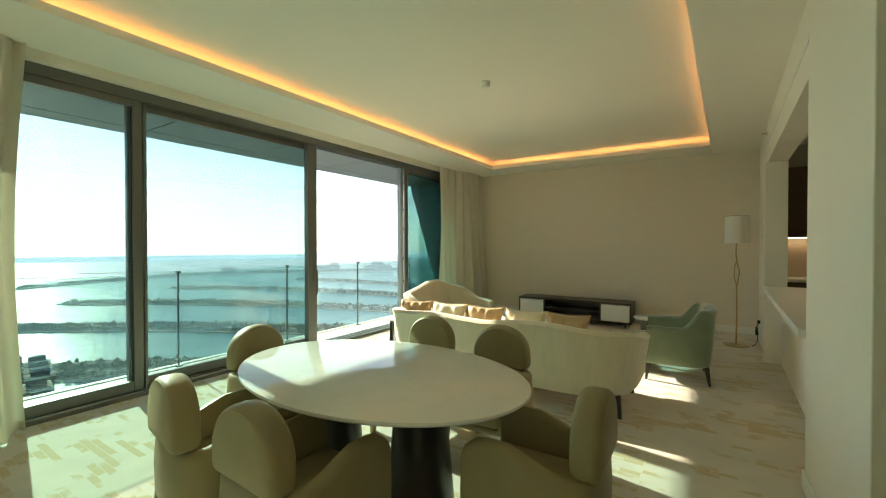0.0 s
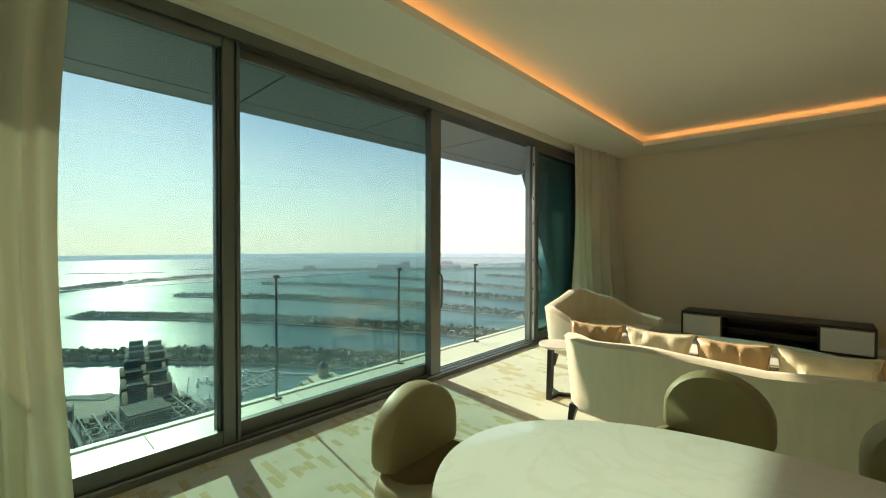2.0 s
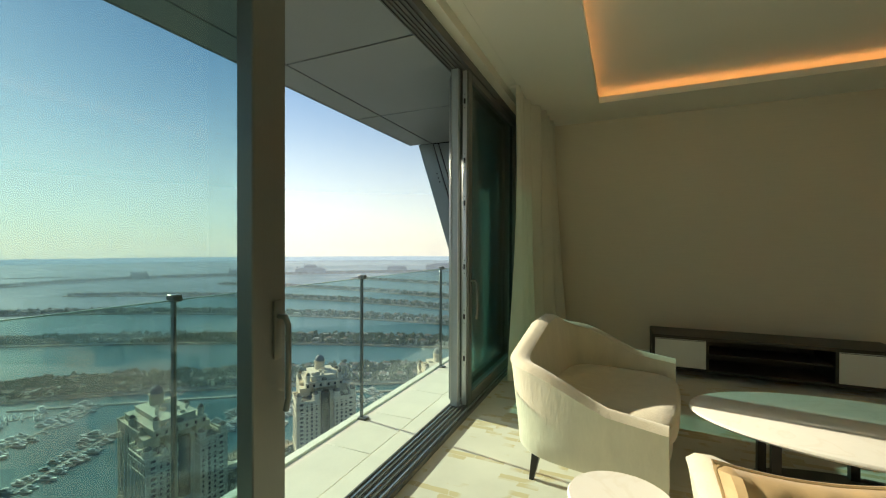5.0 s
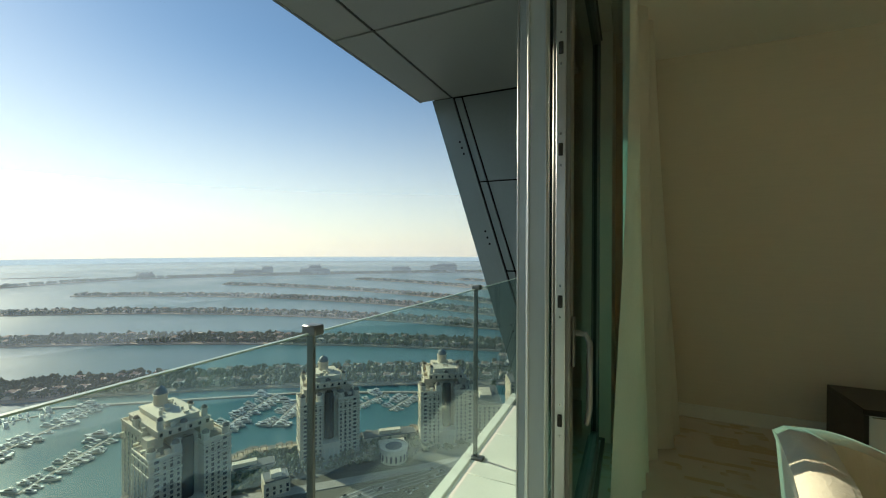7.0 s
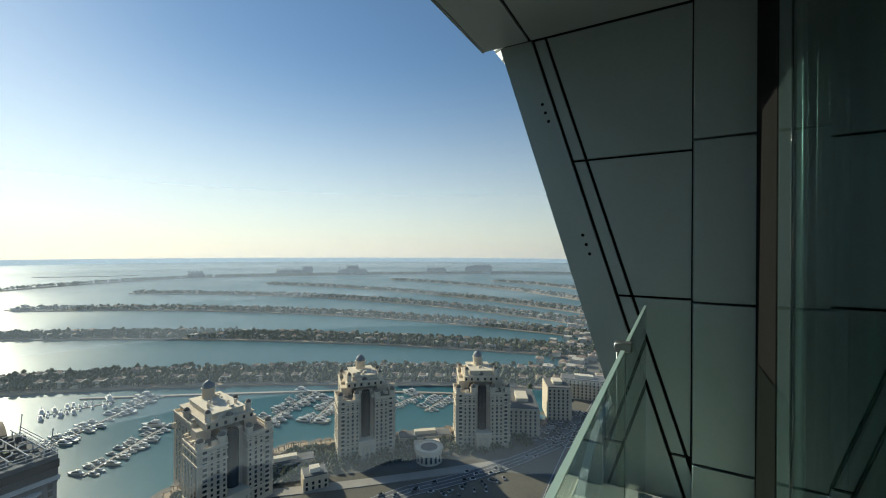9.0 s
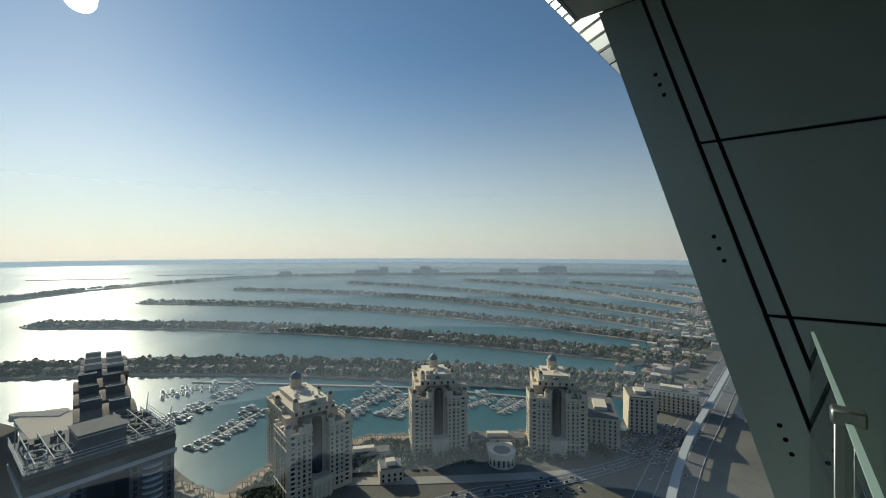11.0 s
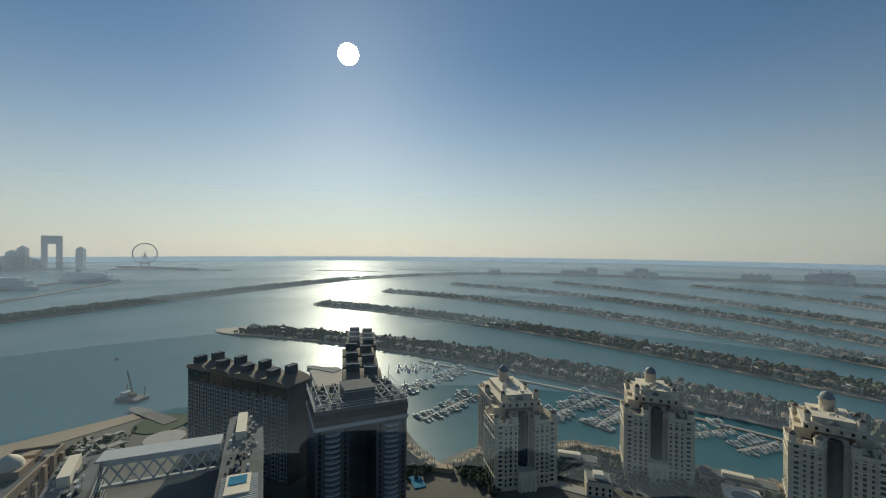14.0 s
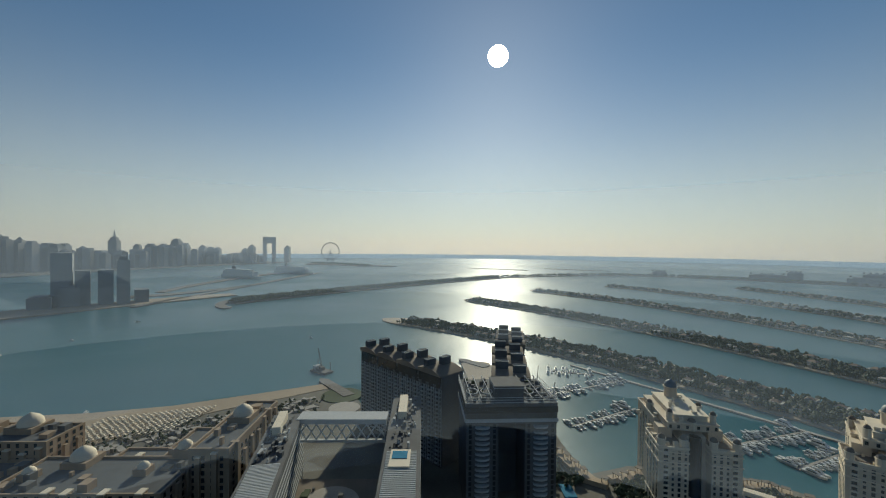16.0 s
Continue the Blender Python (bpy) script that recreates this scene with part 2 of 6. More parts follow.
def lathe(profile, n=32, at=(0, 0), bm=None):
    return loft([circle(at[0], at[1], z, max(r, 0.0005), None, n) for r, z in profile], bm=bm)


def tube(points, r, n=10, bm=None):
    """Round bar along points."""
    pts = [Vector(p) for p in points]
    rings = []
    for i, p in enumerate(pts):
        d = (pts[min(i + 1, len(pts) - 1)] - pts[max(i - 1, 0)]).normalized()
        side = d.cross(Vector((0, 0, 1)) if abs(d.z) < 0.9 else Vector((1, 0, 0))).normalized()
        up = side.cross(d)
        rr = r(i / (len(pts) - 1)) if callable(r) else r
        rings.append([p + rr * (math.cos(2 * math.pi * k / n) * side + math.sin(2 * math.pi * k / n) * up) for k in range(n)])
    return loft(rings, bm=bm)


def taper(x, y, z0, z1, r0, r1, dx=0.0, dy=0.0, n=4, bm=None):
    """Tapered leg, r0 at the foot, whose foot is moved by dx, dy."""
    def ring(cx, cy, z, r):
        return [(cx + r * math.cos(math.pi / 4 + 2 * math.pi * i / n), cy + r * math.sin(math.pi / 4 + 2 * math.pi * i / n), z) for i in range(n)]
    return loft([ring(x + dx, y + dy, z0, r0), ring(x, y, z1, r1)], bm=bm)


# ---- room shell ----
XR, YF, YB, ZC, ZT = 5.30, 6.98, -3.6, 3.02, 3.175
solid("floor", box(-0.02, 9.0, YB - 0.2, YF + 0.2, -0.25, 0.0), M_CARPET, "greige carpet with straw-coloured brushed dashes", "floor", smooth=False)
solid("wall_north", box(-0.02, XR + 3.9, YF, YF + 0.2, 0.0, 3.6), M_PAPER, "beige grasscloth wallpaper wall behind the media console", "wall", smooth=False)
solid("wall_south", box(-0.02, 9.0, YB - 0.2, YB, 0.0, 3.6), M_PAINT, "plain cream painted wall", "wall", smooth=False)
solid("wall_kitchen_back", box(8.8, 9.0, YB, YF, 0.0, 3.6), M_PAINT, "plain cream painted wall", "wall", smooth=False)
TX0, TX1, TY0, TY1 = 0.945, 4.69, -2.4, 6.27
EAST = 0.036           # the east side leans in by this much per metre towards the south


def slant(x0, x1, y0, y1, z0, z1, bm, base):
    """Box whose two long sides follow the slightly turned east wall; x is given at y = base."""
    return loft([[(x + EAST * (y - base), y, z) for x, z in ((x0, z0), (x1, z0), (x1, z1), (x0, z1))] for y in (y0, y1)], bm=bm)


wr = bmesh.new()
box(5.155, 5.42, 0.74, 1.9, 0, ZC + 0.02, 0.004, 1, wr)          # pier
slant(5.365, 5.53, 5.197, YF, 0, ZC + 0.02, wr, YF)            # wall beside the lamp
box(5.255, 5.48, 5.09, 5.195, 0, 2.497, 0.004, 1, wr)             # jamb of the pass-through
slant(5.285, 5.48, 1.905, 5.195, 2.5, ZC + 0.02, wr, 5.195)      # lintel
slant(5.43, 5.53, 1.905, 5.088, 0, 0.90, wr, 5.088)                 # counter front
box(5.155, 5.42, YB, -1.3, 0, ZC + 0.02, 0.004, 1, wr)
box(5.155, 5.42, -1.3, 0.738, 2.5, ZC + 0.02, 0.004, 1, wr)
solid("wall_east", wr, M_PAINT, "cream painted wall with a kitchen pass-through", "wall")
solid("ac_slot", slant(5.277, 5.287, 1.95, 5.15, 2.72, 2.76, bmesh.new(), 5.195), M_TRIM, "thin white linear air slot in the lintel", "vent")
wl = bmesh.new()
box(-0.14, 0.10, YB, 6.98, 2.965, 3.6, 0, 1, wl)
box(-0.155, 0.10, 6.19, 6.98, 0, 2.963, 0, 1, wl)
# wall cut back to make room for the added, unseen south bay
box(-0.155, 0.10, YB, -3.52, 0, 2.963, 0, 1, wl)
solid("wall_west", wl, M_PAINT, "cream wall around the panoramic window", "wall", smooth=False)
bb = bmesh.new()
box(0.1, 5.35, YF - 0.015, YF - 0.001, 0.0, 0.11, 0.004, 1, bb)
slant(5.351, 5.364, 5.197, YF - 0.017, 0.0, 0.11, bb, YF)
box(5.242, 5.48, 5.076, 5.089, 0.0, 0.11, 0.004, 1, bb)
box(5.141, 5.154, 0.74, 1.9, 0.0, 0.11, 0.004, 1, bb)
solid("baseboard", bb, M_TRIM, "low white painted baseboard", "baseboard")

# tray ceiling: border, recess above a ledge, LED strip on the ledge
ce = bmesh.new()
box(0.22, TX0, YB, YF, ZC, ZC + 0.045, 0, 1, ce)
slant(TX1, 9.4, YB, YF, ZC, ZC + 0.045, ce, TY1)
box(TX0, TX1 - 0.001, TY1, YF, ZC, ZC + 0.045, 0, 1, ce)
box(TX0, TX1 - 0.36, YB, TY0, ZC, ZC + 0.045, 0, 1, ce)
box(-0.1, 9.0, YB, YF, ZT, ZT + 0.1, 0, 1, ce)
box(TX0 - 0.34, TX0 - 0.30, YB, YF, ZC + 0.045, ZT, 0, 1, ce)
slant(TX1 + 0.30, TX1 + 0.34, YB, YF, ZC + 0.045, ZT, ce, TY1)
box(TX0 - 0.3, TX1 + 0.3, TY1 + 0.30, TY1 + 0.34, ZC + 0.045, ZT, 0, 1, ce)
box(0.10, 0.20, YB, YF, ZC + 0.03, ZC + 0.10, 0, 1, ce)
slant(TX1, TX1 + 0.035, TY0, TY1, ZC + 0.045, ZC + 0.066, ce, TY1)
for a in ((TX0 - 0.035, TX0, TY0, TY1), (TX0, TX1, TY1, TY1 + 0.035)):
    box(*a, ZC + 0.045, ZC + 0.066, 0, 1, ce)
solid("ceiling", ce, M_CEIL, "white tray ceiling with a lit cove", "ceiling", smooth=False)
led = thing("cove_light", "amber LED strip glowing in the ceiling cove", "light strip", (0, 0, ZC + 0.047), kind="structure")
part("led_strip", slant(TX1 + 0.135, TX1 + 0.16, TY0, TY1, 0, 0.010, bmesh.new(), TY1), M_LED, led)
for a in ((TX0 - 0.16, TX0 - 0.135, TY0, TY1), (TX0, TX1, TY1 + 0.135, TY1 + 0.16)):
    part("led_strip", box(*a, 0, 0.010), M_LED, led)

# ---- window wall ----
WT = 2.965
win = thing("window_1", "full-height bronze aluminium sliding window wall", "window", kind="structure")
fr = bmesh.new()
box(-0.155, 0.02, -3.52, 6.19, WT - 0.085, WT, 0.004, 1, fr)
box(-0.155, 0.06, -3.52, 6.19, 0.0, 0.035, 0.004, 1, fr)
box(-0.155, 0.02, 6.11, 6.19, 0.035, WT - 0.085, 0.004, 1, fr)
part("outer_frame", fr, M_ALU, win)
for k, x in enumerate((-0.14, -0.11, -0.08, -0.045, -0.01, 0.03)):
    part("track", box(x - 0.005, x + 0.005, -3.52, 6.11, 0.035, 0.047), M_ALU_LIGHT if k % 2 else M_ALU, win)
    part("head_track", box(x - 0.005, x + 0.005, -3.52, 6.11, WT - 0.097, WT - 0.085), M_ALU, win)


def sash(y0, y1, x0, x1, handle=0.0):
    """A sliding leaf: two stiles, two rails, gasket and a pane."""
    z0, z1, w = 0.047, WT - 0.097, 0.085
    s = bmesh.new()
    box(x0, x1, y0, y0 + w, z0, z1, 0.005, 1, s)
    box(x0, x1, y1 - w, y1, z0, z1, 0.005, 1, s)
    part("stile_pair", s, M_ALU, win)
    part("top_rail", box(x0, x1, y0 + w, y1 - w, z1 - 0.07, z1, 0.004, 1), M_ALU, win)
    part("bottom_rail", box(x0, x1, y0 + w, y1 - w, z0, z0 + 0.10, 0.004, 1), M_ALU, win)
    g = bmesh.new()
    xm = (x0 + x1) / 2
    for a in ((y0 + w, y0 + w + 0.012, z0 + 0.10, z1 - 0.07), (y1 - w - 0.012, y1 - w, z0 + 0.10, z1 - 0.07)):
        box(xm - 0.018, xm + 0.018, *a, 0, 1, g)
    part("gasket", g, M_RUBBER, win)
    part("pane", box(xm - 0.008, xm + 0.008, y0 + w + 0.002, y1 - w - 0.002, z0 + 0.098, z1 - 0.068), M_WINDOW, win, "lightly teal-tinted pane", False)
    if handle:
        xs = x1 + 0.001
        h = part("handle", tube([(xs, handle, 1.10), (xs + 0.045, handle, 1.10), (xs + 0.06, handle, 1.07), (xs + 0.06, handle, 0.83), (xs + 0.05, handle, 0.78)], 0.011), M_ALU, win, "dark D-shaped pull handle")
        part("backplate", box(xs - 0.001, xs + 0.010, handle - 0.018, handle + 0.018, 0.98, 1.16, 0.004), M_ALU, h)


sash(-1.72, 0.40, -0.065, 0.0)
sash(0.30, 2.515, -0.145, -0.08)
# unseen bay behind the camera, added to let more daylight in
sash(-3.51, -1.62, -0.145, -0.08)
part("interlock", box(-0.062, 0.012, 0.405, 0.43, 0.047, WT - 0.097, 0.004, 1), M_ALU, win)
part("closing_post", box(-0.07, 0.012, 2.36, 2.515, 0.047, WT - 0.097, 0.005, 1), M_ALU, win)
hs = part("handle", tube([(0.013, 2.47, 1.12), (0.055, 2.47, 1.12), (0.07, 2.47, 1.09), (0.07, 2.47, 0.82), (0.058, 2.47, 0.77)], 0.011), M_ALU, win, "dark D-shaped pull handle")
part("backplate", box(0.0125, 0.022, 2.45, 2.49, 0.96, 1.18, 0.004), M_ALU, hs)
sash(4.512, 6.10, -0.04, 0.025, 4.557)
sash(4.62, 6.08, -0.158, -0.098)
lock = part("lock_strip", box(-0.025, 0.009, 4.500, 4.511, 0.06, WT - 0.11, 0.002, 1), M_ALU_LIGHT, win, "pale steel lock strip with black bolts")
for z in (0.45, 0.80, 1.217, 1.75, 2.105, 2.6):
    part("bolt", box(-0.016, 0.0, 4.495, 4.4995, z - 0.022, z + 0.022, 0.003), M_RUBBER, lock)
    for dz in (-0.055, 0.055):
        part("screw", box(-0.011, -0.005, 4.4985, 4.4998, z + dz - 0.004, z + dz + 0.004), M_STEEL, lock)
for x0, x1, y0, y1, ribs in ((-0.188, -0.120, 4.600, 4.6195, (-0.184, -0.150, -0.125)), (-0.119, -0.046, 4.462, 4.499, (-0.112, -0.052))):
    ml = part("mullion", box(x0, x1, y0, y1, 0.047, WT - 0.097, 0.003, 1), M_PROFILE, win, "pale grey ribbed aluminium mullion")
    for x in ribs:
        part("rib", box(x - 0.003, x + 0.003, y0 - 0.0075, y0 - 0.0005, 0.05, WT - 0.1, 0.001, 1), M_ALU_LIGHT, ml)

# ---- curtains ----
def curtain(name, y0, y1, x, amp, folds, seed, label, slope=0.0):
    """Gathered drape hung from the ceiling slot, as a thin folded cloth."""
    rnd = random.Random(seed)
    ph = [rnd.uniform(-0.6, 0.6) for _ in range(folds + 2)]
    n = folds * 12
    rings = []
    for k in range(15):
        f = k / 14
        z = 0.012 + f * (3.03 - 0.012)
        sq = 1 - 0.10 * math.sin(math.pi * f) * (0.5 + 0.5 * f)
        front, back = [], []
        for i in range(n + 1):
            u = i / n
            j = u * folds
            p = ph[int(j)] * (1 - j % 1) + ph[int(j) + 1] * (j % 1)
            y = y0 + (0.5 + (u - 0.5) * sq) * (y1 - y0) + 0.012 * math.sin(5 * f + 9 * u)
            a = amp * (0.75 + 0.35 * math.sin(7 * u + seed)) * (1 - 0.45 * f)
            xx = x + slope * u * (1 - 0.5 * f) + a * math.sin(2 * math.pi * j + p + 0.5 * math.sin(3.2 * f + p * 4)) + 0.02 * math.sin(11 * u + 2 * f)
            front.append((xx, y, z))
            back.append((xx - 0.004, y, z))
        rings.append(front + back[::-1])
    c = thing(name, label, "curtain")
    part("drape", loft(rings), M_CURTAIN, c)
    part("heading_tape", box(x - 0.05, x + 0.02, y0 + 0.05, y1 - 0.05, 3.02, 3.05, 0.004), M_TRIM, c)
    return c


curtain("curtain", 5.38, 6.88, 0.185, 0.10, 7, 3, "ivory full-length curtain gathered beside the open window", 0.34)
curtain("curtain", -1.72, -0.47, 0.24, 0.10, 7, 8, "ivory full-length curtain gathered at the window wall")

# ---- dining set ----
dt = thing("dining_table", "oval white marble dining table on two black cone legs", "table", (3.02, 0.42, 0))
tp = []
for z, k in ((0.722, 0.955), (0.722, 0.975), (0.727, 0.990), (0.738, 1.0), (0.748, 0.997), (0.75, 0.985)):
    tp.append(circle(0, 0, z, 0.93 * k, 0.63 * k, 96))
part("tabletop", loft(tp), M_MARBLE, dt, "polished white marble top")
part("under_plate", loft([circle(0, 0, 0.705, 0.62, 0.34, 48), circle(0, 0, 0.7215, 0.64, 0.36, 48)]), M_BLACK, dt)
for x in (-0.34, 0.33):
    part("leg", lathe([(0.185, 0), (0.19, 0.012), (0.135, 0.704)], 40, (x, 0)), M_BLACK, dt, "tapered black column leg")


def arch_ring(w, zb, zt, y, r):
    """Outline of an arch-topped panel in the plane y."""
    pts = [(-w, y, zb + r), (-w + r * 0.3, y, zb + r * 0.3), (-w + r, y, zb), (w - r, y, zb), (w - r * 0.3, y, zb + r * 0.3), (w, y, zb + r)]
    h = zt - w * 0.92
    pts += [(w * math.cos(a), y, h + (zt - h) * math.sin(a)) for a in [math.pi * i / 16 for i in range(17)]]
    return pts


def dining_chair(label):
    """Upholstered armchair that faces +y: arch headrest, wrapped body, tapered legs."""
    c = thing("dining_chair", label, "chair", group="chairs round the dining table")
    # headrest: arch cushion
    rings = []
    for y, k in ((-0.315, 0.90), (-0.305, 0.965), (-0.285, 1.0), (-0.235, 1.0), (-0.212, 0.965), (-0.20, 0.90)):
        rings.append([(x * k, yy, 0.70 + (z - 0.70) * k) for x, yy, z in arch_ring(0.215, 0.565, 0.865, y, 0.03)])
    part("headrest", loft(rings), M_OLIVE, c)
    # body: back and two arms in one wrapped shell
    outer = []
    for a in range(25):
        f = a / 24
        if f < 0.32:
            u = f / 0.32
            p, n = (-0.255, 0.25 - u * 0.39), (-1, 0)
        elif f > 0.68:
            u = (f - 0.68) / 0.32
            p, n = (0.255, -0.14 + u * 0.39), (1, 0)
        else:
            t = math.pi + (f - 0.32) / 0.36 * math.pi
            sx, sy = math.cos(t), math.sin(t)
            p = (0.255 * math.copysign(abs(sx) ** 0.55, sx), -0.14 - 0.165 * abs(sy) ** 0.55)
            n = (sx, sy)
        d = abs(f - 0.5) * 2
        top = 0.565 + 0.075 * max(0.0, min(1.0, (d - 0.35) / 0.3)) - 0.05 * max(0.0, (d - 0.85) / 0.15) ** 2
        outer.append((p, n, top))
    rings = []
    for i, (p, n, top) in enumerate(outer):
        th, bot = 0.075, 0.28
        sec = [(0, bot), (0.004, 0.42), (-0.002, top - 0.035), (-0.012, top - 0.012), (-0.035, top), (-0.055, top), (-th + 0.012, top - 0.012), (-th, top - 0.04), (-th, bot)]
        rings.append([(p[0] + n[0] * s, p[1] + n[1] * s, z) for s, z in sec])
    part("body", loft(rings), M_OLIVE, c)
    st = box(-0.188, 0.188, -0.22, 0.255, 0.30, 0.455, 0.045, 4)
    part("seat", st, M_OLIVE, c)
    part("seat_base", box(-0.20, 0.20, -0.21, 0.24, 0.262, 0.31, 0.01), M_OLIVE, c)
    for x, y, dy in ((-0.225, 0.215, 0.01), (0.225, 0.215, 0.01), (-0.205, -0.235, -0.045), (0.205, -0.235, -0.045)):
        part("leg", taper(x, y, 0.0, 0.30, 0.024, 0.048, 0, dy, 8), M_OLIVE, c)
    return c


chair = dining_chair("olive leather dining armchair with an arched headrest")
chair.matrix_world = pose(2.60, -0.20, 0, 0, 0, -9)
for x, y, a in ((3.19, -0.19, -2), (2.04, 0.47, -88), (2.68, 1.24, 179), (3.37, 1.19, 183), (4.00, 0.42, 91)):
    copy_thing(chair, pose(x, y, 0, 0, 0, a))


# ---- lounge ----
def wrapped_seat(c, material, width, depth, back, arm, low, thick, bumps=(), seat_z=0.43, reach=0.0, ramp=0.72):
    """Curved upholstered shell (faces +y) with a seat inside; height falls from back to arms."""
    hw, n = width / 2, 60
    rings = []
    for i in range(n + 1):
        f = i / n
        t = math.pi + f * math.pi
        sx, sy = math.cos(t), math.sin(t)
        e = 0.38
        x = hw * math.copysign(abs(sx) ** e, sx)
        y = depth * 0.5 - depth * abs(sy) ** e if abs(sy) > 1e-6 else depth * 0.5
        nx, ny = math.copysign(abs(sx) ** (2 - e), sx) / hw, -abs(sy) ** (2 - e) / depth
        l = math.hypot(nx, ny) or 1
        nx, ny = nx / l, ny / l
        d = min(1.0, max(0.0, (y + depth * 0.36) / (depth * ramp)))
        s = d * d * (3 - 2 * d)
        top = back + (arm - back) * s
        for bx, bh, bw in bumps:
            top += bh * math.exp(-((x - bx) / bw) ** 2) * (1 - s)
        lean = 0.05
        sec = [(-0.035, low), (-0.006, low + 0.03), (0.0, low + 0.12), (lean * 0.8, top - 0.06), (lean, top - 0.025), (lean - 0.03, top - 0.002), (lean - thick * 0.55, top), (lean - thick + 0.01, top - 0.02), (lean - thick, top - 0.07), (-thick, seat_z - 0.1), (-thick, low)]
        rings.append([(x + nx * q, y + ny * q, z) for q, z in sec])
    part("shell", loft(rings), material, c)
    inner = []
    for z, k in ((low + 0.005, 0.93), (low + 0.03, 0.985), (seat_z - 0.12, 0.99)):
        inner.append([(math.copysign(abs(math.cos(t)) ** 0.45, math.cos(t)) * (hw - thick * 0.8) * k, math.copysign(abs(math.sin(t)) ** 0.45, math.sin(t)) * (depth * 0.5 - 0.02 + reach / 2) * k + 0.03 + reach / 2, z) for t in [2 * math.pi * i / 48 for i in range(48)]])
    part("seat_base", loft(inner), material, c)
    cu = []
    for z, k in ((seat_z - 0.118, 0.93), (seat_z - 0.10, 0.985), (seat_z - 0.05, 1.0), (seat_z - 0.012, 0.985), (seat_z + 0.004, 0.94), (seat_z + 0.014, 0.7)):
        cu.append([(math.copysign(abs(math.cos(t)) ** 0.45, math.cos(t)) * (hw - thick * 0.98) * k, math.copysign(abs(math.sin(t)) ** 0.45, math.sin(t)) * (depth * 0.5 - 0.03 + reach / 2) * k + 0.07 + reach / 2, z) for t in [2 * math.pi * i / 48 for i in range(48)]])
    part("seat_cushion", loft(cu), material, c)


sofa = thing("sofa", "cream boucle sofa with a curved back", "sofa", (2.81, 2.66, 0))
wrapped_seat(sofa, M_BOUCLE, 2.66, 0.94, 0.715, 0.60, 0.16, 0.16, ((-0.62, 0.045, 0.35), (0.55, 0.06, 0.45), (-1.25, 0.02, 0.2)))
for x, y in ((-1.2, -0.30), (1.2, -0.30), (-1.2, 0.36), (1.2, 0.36), (0, -0.36), (0, 0.40)):
    part("leg", taper(x, y, 0, 0.185, 0.022, 0.042, 0.03 * (x > 0) - 0.03 * (x < 0), -0.03 if y < 0 else 0.03, 4), M_BLACK, sofa, "tapered black wooden leg")

lov = thing("armchair", "wide cream boucle armchair with a high curved back", "armchair", (1.07, 4.28, 0), -97)
wrapped_seat(lov, M_BOUCLE, 1.40, 0.86, 0.70, 0.52, 0.17, 0.13, ((-0.15, 0.17, 0.42),))
for x, y in ((-0.55, -0.26), (0.55, -0.26), (-0.55, 0.30), (0.55, 0.30)):
    part("leg", taper(x, y, 0, 0.19, 0.018, 0.036, 0.02 * (x > 0) - 0.02 * (x < 0), -0.03 if y < 0 else 0.03, 4), M_BLACK, lov, "tapered black wooden leg")

grn = thing("armchair", "sage green velvet tub armchair on dark wooden legs", "armchair", (4.38, 3.93, 0), 95)
wrapped_seat(grn, M_GREEN, 0.80, 0.62, 0.79, 0.60, 0.19, 0.13, ((0.0, 0.03, 0.25),), 0.42, 0.14, 0.34)
for x, y in ((-0.28, -0.25), (0.28, -0.25), (-0.30, 0.28), (0.30, 0.28)):
    part("leg", taper(x, y, 0, 0.20, 0.016, 0.034, 0.02 * (x > 0) - 0.02 * (x < 0), -0.03 if y < 0 else 0.03, 4), M_ESP, grn, "dark wooden splayed leg")


def pillow(label, material, at, w, h, t, tilt, turn, seed):
    """Stuffed cushion with pinched corners, wrinkles and piping."""
    p = thing("pillow", label, "pillow", group="pillows on the sofa")
    n, rnd = 18, random.Random(seed)
    o = Vector((rnd.random() * 9, rnd.random() * 9, 0))
    bm = bmesh.new()
    grid = {}
    for s in (1, -1):
        for i in range(n + 1):
            for j in range(n + 1):
                u, v = 2 * i / n - 1, 2 * j / n - 1
                e = i in (0, n) or j in (0, n)
                if e and s < 0:
                    grid[s, i, j] = grid[1, i, j]
                    continue
                q = math.sqrt(max(0.0, (1 - u ** 4) * (1 - v ** 4)))
                pin = 1 - 0.13 * (1 - u * u) * abs(v) ** 3, 1 - 0.13 * (1 - v * v) * abs(u) ** 3
                wr_ = 0.034 * noise.noise(Vector((u * 4.5, v * 1.6, s)) + o) * (1 - 0.4 * q)
                grid[s, i, j] = bm.verts.new((u * w / 2 * pin[1], s * (t / 2 * q + (0 if e else wr_)), v * h / 2 * pin[0]))
        for i in range(n):
            for j in range(n):
                f = [grid[s, i, j], grid[s, i + 1, j], grid[s, i + 1, j + 1], grid[s, i, j + 1]]
                bm.faces.new(f if s > 0 else f[::-1])
    rim = [grid[1, i, 0].co.copy() for i in range(n)] + [grid[1, n, j].co.copy() for j in range(n)] + [grid[1, n - i, n].co.copy() for i in range(n)] + [grid[1, 0, n - j].co.copy() for j in range(n)]
    part("cover", bm, material, p)
    part("piping", tube(rim + [rim[0]], 0.006, 6), material, p)
    p.matrix_world = pose(*at, -tilt, 0, turn)
    return p


